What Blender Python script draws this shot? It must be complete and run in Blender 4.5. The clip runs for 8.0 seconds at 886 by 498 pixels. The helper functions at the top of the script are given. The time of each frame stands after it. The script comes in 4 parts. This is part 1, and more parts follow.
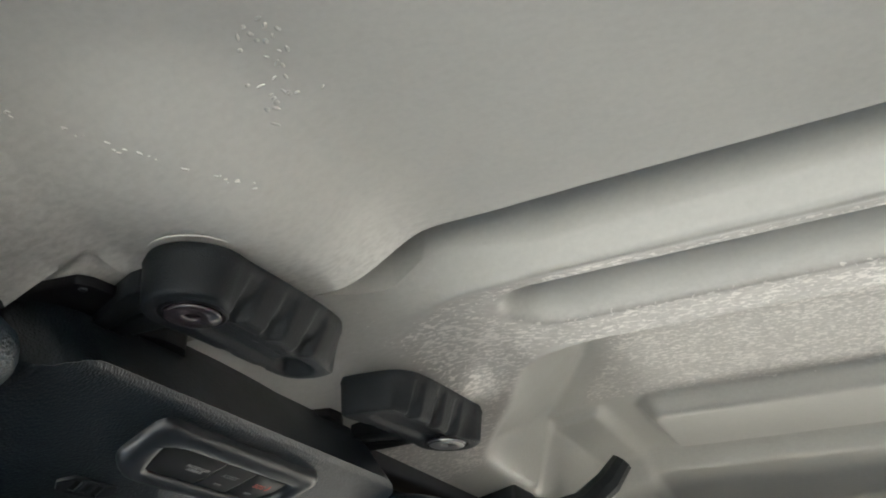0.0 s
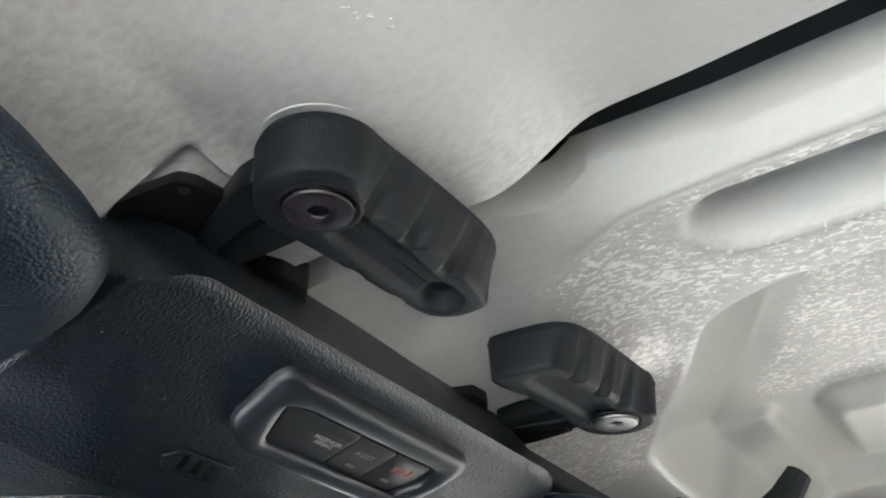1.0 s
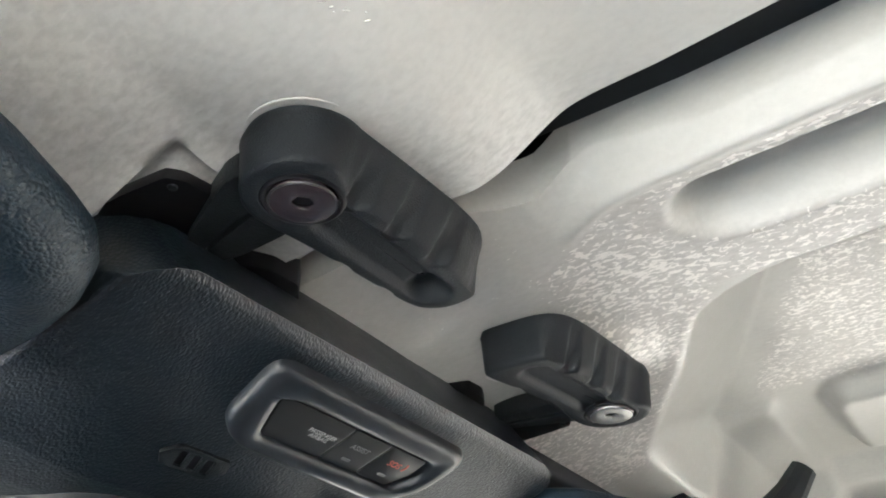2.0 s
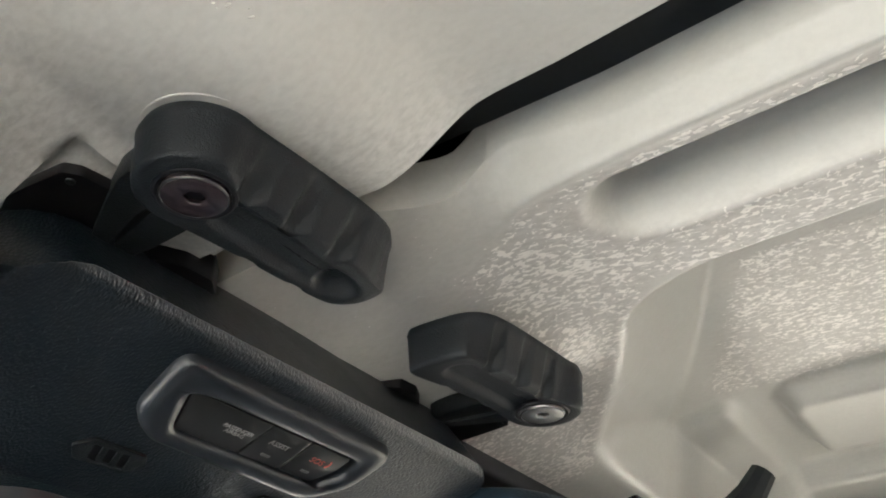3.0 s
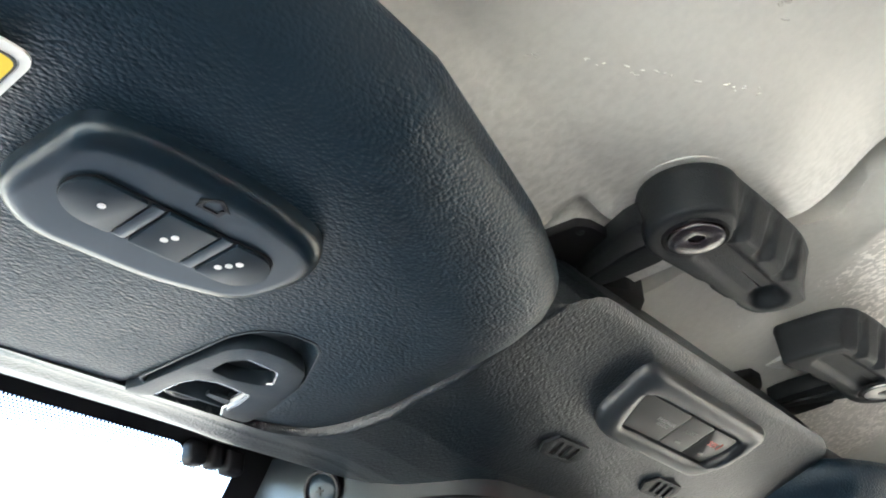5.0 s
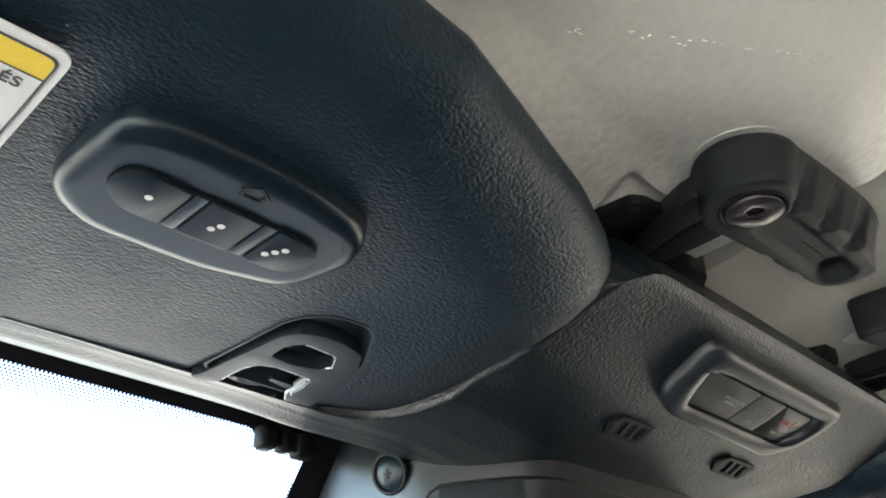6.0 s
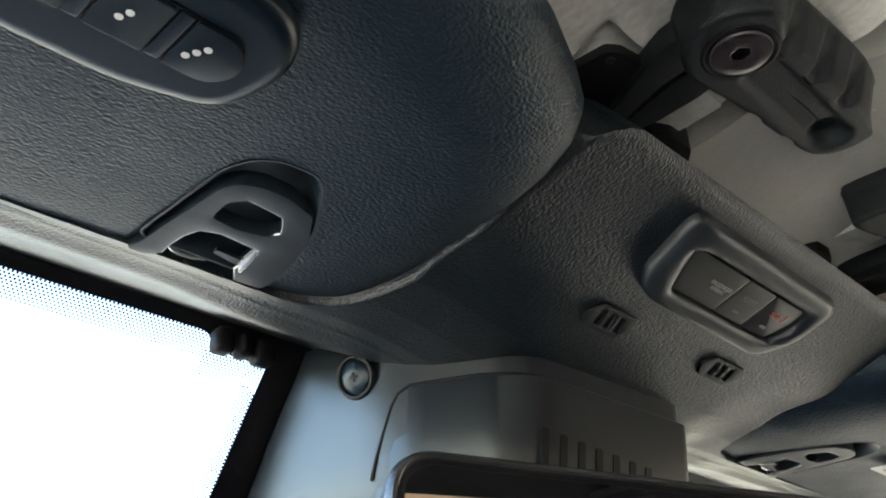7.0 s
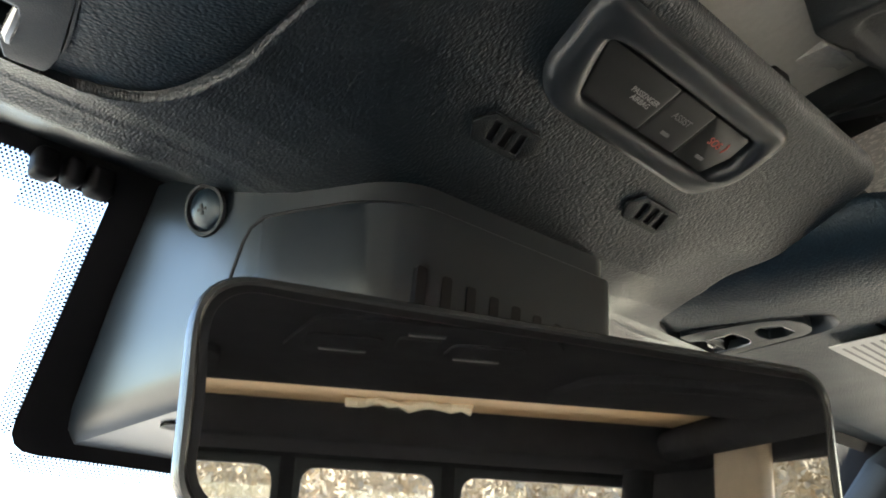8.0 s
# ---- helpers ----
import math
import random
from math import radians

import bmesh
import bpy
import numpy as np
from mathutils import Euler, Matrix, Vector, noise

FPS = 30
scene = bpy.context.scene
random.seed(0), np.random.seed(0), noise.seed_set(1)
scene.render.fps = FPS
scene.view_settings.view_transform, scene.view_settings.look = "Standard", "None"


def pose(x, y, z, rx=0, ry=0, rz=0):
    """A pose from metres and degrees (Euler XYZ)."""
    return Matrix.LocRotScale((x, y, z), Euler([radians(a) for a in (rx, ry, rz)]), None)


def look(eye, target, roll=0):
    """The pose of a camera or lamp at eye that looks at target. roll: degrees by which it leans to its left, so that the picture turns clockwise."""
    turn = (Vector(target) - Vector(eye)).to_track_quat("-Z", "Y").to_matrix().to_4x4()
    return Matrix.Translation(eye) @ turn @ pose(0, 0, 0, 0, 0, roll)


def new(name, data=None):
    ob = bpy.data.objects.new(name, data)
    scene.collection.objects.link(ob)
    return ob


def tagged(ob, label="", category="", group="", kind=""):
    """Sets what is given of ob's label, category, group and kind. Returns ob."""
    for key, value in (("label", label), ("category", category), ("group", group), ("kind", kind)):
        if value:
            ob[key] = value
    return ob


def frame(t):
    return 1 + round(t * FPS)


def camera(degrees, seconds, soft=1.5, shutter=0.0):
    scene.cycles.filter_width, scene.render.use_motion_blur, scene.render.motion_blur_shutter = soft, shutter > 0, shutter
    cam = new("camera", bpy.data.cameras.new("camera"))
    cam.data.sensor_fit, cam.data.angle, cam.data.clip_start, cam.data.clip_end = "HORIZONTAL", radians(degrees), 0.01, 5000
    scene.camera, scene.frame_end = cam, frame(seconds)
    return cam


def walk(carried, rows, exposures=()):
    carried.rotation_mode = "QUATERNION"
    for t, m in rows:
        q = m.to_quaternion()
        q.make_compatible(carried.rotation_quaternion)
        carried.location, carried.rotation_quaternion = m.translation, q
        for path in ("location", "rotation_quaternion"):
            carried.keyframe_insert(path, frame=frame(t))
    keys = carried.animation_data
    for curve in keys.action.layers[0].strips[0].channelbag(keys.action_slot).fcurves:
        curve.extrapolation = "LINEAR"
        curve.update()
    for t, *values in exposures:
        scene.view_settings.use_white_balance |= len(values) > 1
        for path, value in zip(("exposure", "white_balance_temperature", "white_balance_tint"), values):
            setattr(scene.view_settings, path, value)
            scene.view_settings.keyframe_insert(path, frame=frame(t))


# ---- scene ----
# ---- camera ----
cam = camera(53.0, 8.0, soft=1.9)
METRES, EYE, TILT, LEAN, TURN = 0.55, 1.45, 27.0, 0.0, -64.3
ROWS = [
    (0.0, 0.0, 0.0, 0.0, 0.0, 0.0, 0.0),
    (0.5, -0.023, 0.0722, -0.0586, 3.8, 2.54, 2.03),
    (1.0, -0.0562, 0.1379, -0.1084, 6.12, 4.73, 3.19),
    (2.5, -0.0145, 0.1236, -0.1259, 7.13, 5.87, 4.53),
    (3.0, 0.0229, 0.1353, -0.135, 7.34, 6.03, 4.1),
    (3.5, -0.0685, 0.0967, -0.1312, 6.99, 6.28, 4.13),
    (4.0, -0.1372, 0.016, -0.0845, 6.51, 5.83, 4.6),
    (4.5, -0.2151, -0.0265, -0.0782, 8.88, 5.35, 6.4),
    (6.0, -0.193, -0.0268, -0.0885, 18.13, 5.13, 9.32),
    (6.5, -0.179, -0.0142, -0.1129, 18.44, 4.98, 9.68),
    (7.0, -0.2052, 0.0309, -0.1695, 17.59, 4.2, 10.05),
    (7.5, -0.1839, 0.1135, -0.2158, 16.84, 2.75, 9.62),
    (8.0, -0.1765, 0.1802, -0.2474, 16.97, -1.32, 9.05),
]
EXPOSURES = [(0.0, 3.3, 6150, 9), (0.5, 3.6, 6000, 9), (1.0, 3.95, 5850, 10), (2.5, 4.2, 6200, 11), (3.0, 3.8, 6350, 11), (3.5, 4.07, 6300, 11), (4.5, 4.25, 6100, 9), (6.0, 3.55, 6400, 10), (7.0, 3.25, 6450, 9), (7.5, 2.9, 6450, 9), (8.0, 3.3, 6750, 9)]
walk(cam, [(t, pose(0, 0, EYE, TILT, LEAN, TURN) @ pose(METRES * x, METRES * y, METRES * z, 90 + pitch, roll, yaw)) for t, x, y, z, yaw, pitch, roll in ROWS], EXPOSURES)

# ---- world and sun ----
SUN_UP, SUN_TURN = 36.0, 112.0     # elevation; compass turn from +y towards +x
world = bpy.data.worlds.new("world")
scene.world = world
world.use_nodes = True
wn, wl = world.node_tree.nodes, world.node_tree.links
sky = wn.new("ShaderNodeTexSky")
sky.sky_type, sky.sun_disc = "NISHITA", False
sky.sun_elevation, sky.sun_rotation = radians(SUN_UP), radians(SUN_TURN)
wn["Background"].inputs[1].default_value = 0.15
wl.new(sky.outputs[0], wn["Background"].inputs[0])
sun = new("sun", bpy.data.lights.new("sun", "SUN"))
sun.data.energy, sun.data.angle, sun.data.color = 5.0, radians(0.5), (1.0, 0.96, 0.90)
sd = Vector((math.sin(radians(SUN_TURN)) * math.cos(radians(SUN_UP)), math.cos(radians(SUN_TURN)) * math.cos(radians(SUN_UP)), math.sin(radians(SUN_UP))))
sun.matrix_world = look(sd * 20, (0, 0, 0))


# ---- materials ----
def material(name, base, rough=0.5, metal=0.0, spread=0.12, spread_scale=30.0, rough_spread=0.1, spec=0.5):
    """A surface with colour and gloss that vary at two scales. Returns it with its nodes, links, shader and coordinates."""
    m = bpy.data.materials.new(name)
    m.use_nodes = True
    n, l = m.node_tree.nodes, m.node_tree.links
    b = n["Principled BSDF"]
    b.inputs["Metallic"].default_value = metal
    b.inputs["Specular IOR Level"].default_value = spec
    co = n.new("ShaderNodeTexCoord")
    big, fine = n.new("ShaderNodeTexNoise"), n.new("ShaderNodeTexNoise")
    big.inputs["Scale"].default_value, fine.inputs["Scale"].default_value = spread_scale, spread_scale * 14
    big.inputs["Detail"].default_value, fine.inputs["Detail"].default_value = 3, 2
    for t in (big, fine):
        l.new(co.outputs["Object"], t.inputs["Vector"])
    mean = n.new("ShaderNodeMath")
    mean.operation = "ADD"
    l.new(big.outputs[0], mean.inputs[0]), l.new(fine.outputs[0], mean.inputs[1])
    tone = n.new("ShaderNodeMapRange")
    tone.inputs[1].default_value, tone.inputs[2].default_value = 0.7, 1.3
    tone.inputs[3].default_value, tone.inputs[4].default_value = 1 - spread, 1 + spread
    l.new(mean.outputs[0], tone.inputs[0])
    mix = n.new("ShaderNodeMix")
    mix.data_type, mix.blend_type = "RGBA", "MULTIPLY"
    mix.inputs[0].default_value = 1.0
    mix.inputs[6].default_value = (*base, 1)
    l.new(tone.outputs[0], mix.inputs[7])
    l.new(mix.outputs[2], b.inputs["Base Color"])
    gloss = n.new("ShaderNodeMapRange")
    gloss.inputs[1].default_value, gloss.inputs[2].default_value = 0.3, 0.7
    gloss.inputs[3].default_value, gloss.inputs[4].default_value = rough - rough_spread / 2, rough + rough_spread / 2
    l.new(big.outputs[0], gloss.inputs[0])
    l.new(gloss.outputs[0], b.inputs["Roughness"])
    return m, n, l, b, co


def bump(mt, height, distance, strength=1.0):
    m, n, l, b, co = mt
    bp = n.new("ShaderNodeBump")
    bp.inputs["Distance"].default_value, bp.inputs["Strength"].default_value = distance, strength
    l.new(height, bp.inputs["Height"])
    l.new(bp.outputs[0], b.inputs["Normal"])
    return m


def grain(name, base, rough, cell, depth, stretch=(1, 1, 1), **kw):
    """Leather-grained plastic: soft irregular cells of that size in metres."""
    mt = material(name, base, rough, **kw)
    m, n, l, b, co = mt
    mp = n.new("ShaderNodeMapping")
    mp.inputs["Scale"].default_value = stretch
    l.new(co.outputs["Object"], mp.inputs[0])
    wob = n.new("ShaderNodeTexNoise")
    wob.inputs["Scale"].default_value = 0.35 / cell
    l.new(mp.outputs[0], wob.inputs["Vector"])
    off = n.new("ShaderNodeVectorMath")
    off.operation = "MULTIPLY_ADD"
    off.inputs[1].default_value = (cell * 0.9,) * 3
    l.new(wob.outputs["Color"], off.inputs[0]), l.new(mp.outputs[0], off.inputs[2])
    vo = n.new("ShaderNodeTexVoronoi")
    vo.feature = "SMOOTH_F1"
    vo.inputs["Scale"].default_value = 1 / cell
    vo.inputs["Smoothness"].default_value = 0.2
    l.new(off.outputs[0], vo.inputs["Vector"])
    no = n.new("ShaderNodeTexNoise")
    no.inputs["Scale"].default_value, no.inputs["Detail"].default_value = 1.2 / cell, 3
    l.new(mp.outputs[0], no.inputs["Vector"])
    add = n.new("ShaderNodeMath")
    add.operation = "MULTIPLY_ADD"
    add.inputs[1].default_value = -1.6
    l.new(vo.outputs["Distance"], add.inputs[0]), l.new(no.outputs[0], add.inputs[2])
    return bump(mt, add.outputs[0], depth)


def flaked(name, base, rough_base, fleck_glint, mottle, skin, relief):
    """Moulded fibre sheet: smooth under resin, or rough where its "resin" mark is 1: clouded fibres with glossy flecks
    that stand proud, their glints painted in as paler colour.
    """
    mt = material(name, base, 0.36, spread=0.03, spread_scale=30, spec=0.5)
    m, n, l, b, co = mt

    def node(kind, **values):
        nd = n.new(kind)
        for key, value in values.items():
            nd.inputs[key].default_value = value
        return nd

    def math(op, a, c, d=None):
        nd = n.new("ShaderNodeMath")
        nd.operation = op
        for k, v in enumerate((a, c, d)):
            if v is None:
                continue
            if isinstance(v, (int, float)):
                nd.inputs[k].default_value = v
            else:
                l.new(v, nd.inputs[k])
        return nd.outputs[0]
    mp = n.new("ShaderNodeMapping")
    mp.inputs["Scale"].default_value = (1.25, 0.62, 1.0)
    mp.inputs["Rotation"].default_value = (0, 0, 0.25)
    l.new(co.outputs["Object"], mp.inputs[0])
    mark = n.new("ShaderNodeAttribute")
    mark.attribute_name = "resin"
    zone = mark.outputs["Fac"]
    flake = node("ShaderNodeTexNoise", Scale=400, Detail=1.0, Distortion=0.7)
    fib = node("ShaderNodeTexNoise", Scale=320, Detail=3, Distortion=0.3)
    patch = node("ShaderNodeTexNoise", Scale=22, Detail=2)         # where the flecks crowd
    for t in (flake, fib):
        l.new(mp.outputs[0], t.inputs["Vector"])
    l.new(co.outputs["Object"], patch.inputs["Vector"])
    thick = math("MULTIPLY_ADD", patch.outputs[0], 0.30, flake.outputs[0])
    thick = math("MULTIPLY_ADD", math("SUBTRACT", zone, 1.0), 0.30, thick)
    cut = n.new("ShaderNodeMapRange")
    cut.interpolation_type = "SMOOTHSTEP"
    cut.inputs[1].default_value, cut.inputs[2].default_value = 0.685, 0.735
    l.new(thick, cut.inputs[0])
    l.new(math("MULTIPLY_ADD", cut.outputs[0], skin, 0.06), b.inputs["Coat Weight"])
    facet = n.new("ShaderNodeBump")
    facet.inputs["Distance"].default_value = relief
    l.new(thick, facet.inputs["Height"])
    l.new(facet.outputs[0], b.inputs["Coat Normal"])
    b.inputs["Coat Roughness"].default_value = 0.14
    b.inputs["Coat IOR"].default_value = 1.6
    cloud = n.new("ShaderNodeMapRange")
    cloud.inputs[1].default_value, cloud.inputs[2].default_value, cloud.inputs[3].default_value, cloud.inputs[4].default_value = 0.33, 0.62, -1.0, 0.25
    l.new(fib.outputs[0], cloud.inputs[0])
    depth = math("MULTIPLY_ADD", zone, mottle, 0.03)
    pale = math("MULTIPLY_ADD", cloud.outputs[0], depth, 1.0)
    # the flecks' glints, lightened into the base colour
    pale = math("MULTIPLY_ADD", cut.outputs[0], fleck_glint, pale)
    old = b.inputs["Base Color"].links[0].from_socket
    ground = n.new("ShaderNodeMix")
    ground.data_type, ground.blend_type = "RGBA", "MULTIPLY"
    ground.inputs[7].default_value = (*(r / q for r, q in zip(rough_base, base)), 1)
    l.new(zone, ground.inputs[0]), l.new(old, ground.inputs[6])
    mx = n.new("ShaderNodeMix")
    mx.data_type, mx.blend_type = "RGBA", "MULTIPLY"
    mx.inputs[0].default_value = 1.0
    l.new(ground.outputs[2], mx.inputs[6]), l.new(pale, mx.inputs[7])
    l.new(mx.outputs[2], b.inputs["Base Color"])
    mixed = math("MULTIPLY_ADD", fib.outputs[0], 0.5, thick)
    mixed = math("MULTIPLY", mixed, math("MULTIPLY_ADD", zone, 0.8, 0.2))
    return bump(mt, mixed, relief * 0.5)


def pane_material(name, tint):
    m = bpy.data.materials.new(name)
    m.use_nodes = True
    n, l = m.node_tree.nodes, m.node_tree.links
    n.remove(n["Principled BSDF"])
    tr, gl, mx = n.new("ShaderNodeBsdfTransparent"), n.new("ShaderNodeBsdfGlossy"), n.new("ShaderNodeMixShader")
    mx.inputs[0].default_value = 0.06
    tr.inputs[0].default_value = (*tint, 1)
    gl.inputs["Roughness"].default_value = 0.02
    l.new(tr.outputs[0], mx.inputs[1]), l.new(gl.outputs[0], mx.inputs[2])
    l.new(mx.outputs[0], n["Material Output"].inputs[0])
    return m


M_PANEL = flaked("fibre_sheet", (0.645, 0.63, 0.59), (0.60, 0.59, 0.565), 0.06, 0.15, 0.30, 0.00022)
M_FLAKE = flaked("resin_rich_fibre_sheet", (0.525, 0.52, 0.487), (0.535, 0.515, 0.487), 0.64, 0.10, 0.6, 0.00035)
M_SPECK = material("glint_gloss", (0.64, 0.625, 0.585), 0.12, spread=0.05, rough_spread=0.04, spec=0.8)[0]
M_VISOR = grain("slate_vinyl", (0.0090, 0.0200, 0.0320), 0.42, 0.0013, 0.00018, (0.8, 1.3, 1.0), spread=0.1, spec=0.36)
M_HEADER = grain("charcoal_grained_plastic", (0.0060, 0.0110, 0.0160), 0.38, 0.0014, 0.00016, (1.6, 0.8, 1.0), spread=0.1, spec=0.70)
M_LEVER = grain("black_fine_plastic", (0.0110, 0.0140, 0.0165), 0.46, 0.0006, 0.00009, spread=0.12, spec=0.28)
M_TRIM = material("dark_satin_plastic", (0.016, 0.020, 0.025), 0.35, spread=0.08)[0]
M_BUTTON = material("dark_button_plastic", (0.0060, 0.0135, 0.0225), 0.44, spread=0.08, spec=0.24)[0]
M_SWITCH = material("grey_switch_plastic", (0.017, 0.018, 0.018), 0.36, spread=0.08, spec=0.45)[0]
M_HOME = material("soft_black_plastic", (0.0055, 0.0125, 0.0205), 0.30, rough_spread=0.03, spec=0.45)[0]
M_COVER = material("grey_satin_plastic", (0.0080, 0.0125, 0.0170), 0.31, spread=0.05, rough_spread=0.02, spec=0.8)[0]
M_BLACK = material("black_rubber", (0.014, 0.017, 0.021), 0.7)[0]
M_FRIT = material("black_ceramic", (0.006, 0.006, 0.008), 0.5, spec=0.25)[0]
M_STEEL = material("brushed_steel", (0.42, 0.42, 0.41), 0.36, 1.0, spread=0.1, spread_scale=200)[0]
M_BOLT = material("dark_plated_steel", (0.030, 0.0215, 0.025), 0.20, 0.0, spread=0.12, spread_scale=120, rough_spread=0.04, spec=1.0)[0]
M_CLIP = grain("slate_smooth_plastic", (0.012, 0.019, 0.026), 0.36, 0.0005, 0.00004, spread=0.06, spec=0.35)
# pale metal that stands in for highlights on the visor clips' dark plastic
M_HIGHLIGHT = material("painted_highlight", (0.42, 0.43, 0.44), 0.22, 0.7, spread=0.05)[0]
M_RIM = material("dark_gloss_rim", (0.035, 0.036, 0.038), 0.22, spread=0.05, spec=0.7)[0]
M_PIN = material("pale_metal", (0.80, 0.79, 0.76), 0.35, 0.4)[0]
M_BEIGE = material("beige_trim", (0.80, 0.54, 0.30), 0.6, spread=0.1)[0]
M_POST = material("grey_tan_trim", (0.26, 0.21, 0.155), 0.7, spread=0.1)[0]
M_DARK = material("dark_trim_cloth", (0.022, 0.022, 0.025), 0.9, spread=0.15, spec=0.0)[0]
M_CARPET = material("brown_carpet", (0.055, 0.047, 0.040), 0.95, spread=0.2, spread_scale=40, spec=0.1)[0]
M_LABEL = material("white_label", (0.78, 0.78, 0.76), 0.45, spread=0.03)[0]
M_CLOTH = material("cream_cloth", (0.74, 0.66, 0.50), 0.8, spread=0.15, spread_scale=40)[0]
M_YELLOW = material("yellow_label", (0.85, 0.60, 0.03), 0.45, spread=0.05)[0]
M_INK = material("dark_ink", (0.05, 0.05, 0.05), 0.5)[0]
M_PRINT = material("grey_print", (0.28, 0.28, 0.28), 0.5)[0]
M_FAINT = material("faint_print", (0.16, 0.16, 0.16), 0.5)[0]
M_RED = material("red_print", (0.42, 0.09, 0.07), 0.5)[0]
M_DOT = material("white_print", (0.8, 0.8, 0.8), 0.4)[0]
M_GROUND = material("dry_gravel_ground", (0.455, 0.405, 0.325), 0.9, spread=0.25, spread_scale=0.6)[0]
M_PAINT = material("car_paint", (0.10, 0.105, 0.11), 0.45)[0]
M_WOOD = material("dry_foliage", (0.27, 0.215, 0.14), 0.9, spread=0.3, spread_scale=0.9)[0]
M_CAR = material("red_paint", (0.5, 0.03, 0.02), 0.3)[0]
M_GLASS = pane_material("clear_pane", (0.96, 0.97, 0.96))
M_DIM = pane_material("dimming_pane", (0.69, 0.69, 0.67))
M_MIRROR = bpy.data.materials.new("mirror_glass")
M_MIRROR.use_nodes = True
for key, value in (("Base Color", (0.80, 0.80, 0.79, 1)), ("Metallic", 1.0), ("Roughness", 0.015)):
    M_MIRROR.node_tree.nodes["Principled BSDF"].inputs[key].default_value = value

for m in (M_VISOR, M_HOME, M_BUTTON):    # a cool sheen
    m.node_tree.nodes["Principled BSDF"].inputs["Specular Tint"].default_value = (0.86, 0.95, 1.0, 1)


# ---- mesh helpers ----
def thing(name, at, label, category, group="", kind=""):
    ob = new(name)
    ob.empty_display_size = 0.02
    ob.location = at
    return tagged(ob, label, category, group, kind)


def origin(ob):
    p = Vector()
    while ob is not None:
        p += ob.location
        ob = ob.parent
    return p


def part(name, bm, mats, parent=None, label="", smooth=35):
    """Links a bmesh in world metres as one mesh object under its parent."""
    me = bpy.data.meshes.new(name)
    if parent is not None:
        bmesh.ops.translate(bm, verts=bm.verts, vec=-origin(parent))
    bmesh.ops.recalc_face_normals(bm, faces=bm.faces)
    if smooth:
        for f in bm.faces:
            f.smooth = True
        for e in bm.edges:
            if len(e.link_faces) == 2 and e.calc_face_angle(0) > radians(smooth):
                e.smooth = False
    bm.to_mesh(me)
    bm.free()
    for m in mats if isinstance(mats, (list, tuple)) else (mats,):
        me.materials.append(m)
    ob = new(name, me)
    ob.parent = parent
    return tagged(ob, label) if label else ob


def moved(bm, m):
    bmesh.ops.transform(bm, matrix=m, verts=bm.verts)
    return bm


def box(x0, x1, y0, y1, z0, z1, bevel=0.0, bm=None):
    bm = bm or bmesh.new()
    vs = bmesh.ops.create_cube(bm, size=1)["verts"]
    bmesh.ops.transform(bm, matrix=Matrix.LocRotScale(((x0 + x1) / 2, (y0 + y1) / 2, (z0 + z1) / 2), None, (x1 - x0, y1 - y0, z1 - z0)), verts=vs)
    if bevel:
        es = list({e for v in vs for e in v.link_edges})
        bmesh.ops.bevel(bm, geom=es, offset=bevel, segments=3, profile=0.5, affect="EDGES")
    return bm


def rounded(corners, radius, steps=6):
    """A closed outline with its corners rounded; radius: one, or one a corner."""
    out, k = [], len(corners)
    rs = radius if isinstance(radius, (list, tuple)) else [radius] * k
    for i in range(k):
        p, a, b = Vector(corners[i]), Vector(corners[i - 1]), Vector(corners[(i + 1) % k])
        u, v = (a - p), (b - p)
        r = min(rs[i], u.length * 0.49, v.length * 0.49)
        p0, p1 = p + u.normalized() * r, p + v.normalized() * r
        for s in range(steps + 1):
            w = s / steps
            out.append(tuple((1 - w) ** 2 * p0 + 2 * w * (1 - w) * p + w * w * p1))
    return out


def resample(pts, count):
    """The closed outline in even steps."""
    p = np.array(pts + [pts[0]])
    d = np.r_[0, np.cumsum(np.linalg.norm(np.diff(p, axis=0), axis=1))]
    s = np.linspace(0, d[-1], count, endpoint=False)
    return np.c_[np.interp(s, d, p[:, 0]), np.interp(s, d, p[:, 1])]


def rings(outline, core, levels, push=None):
    """A body from rings that shrink from an outline towards a core segment.
    levels: (inset metres, share of the rest, z or a function of x, y). Both ends are closed."""
    o = np.asarray(outline, float)
    a, b = np.array(core[0], float), np.array(core[1], float)
    ab = b - a
    s = np.clip(((o - a) @ ab) / max(ab @ ab, 1e-12), 0, 1)[:, None]
    c = a + s * ab
    d = c - o
    length = np.linalg.norm(d, axis=1)[:, None]
    d = d / np.maximum(length, 1e-9)
    bm = bmesh.new()
    loops = []
    for inset, share, z in levels:
        p = o + d * np.minimum(inset + share * np.maximum(length - inset, 0), length * 0.985)
        loop = []
        for x, y in p:
            q = (x, y, z(x, y) if callable(z) else z)
            loop.append(bm.verts.new(push(*q) if push else q))
        loops.append(loop)
    for r0, r1 in zip(loops, loops[1:]):
        k = len(r0)
        for i in range(k):
            bm.faces.new((r0[i], r0[(i + 1) % k], r1[(i + 1) % k], r1[i]))
    bm.faces.new(loops[0])
    bm.faces.new(loops[-1])
    return bm


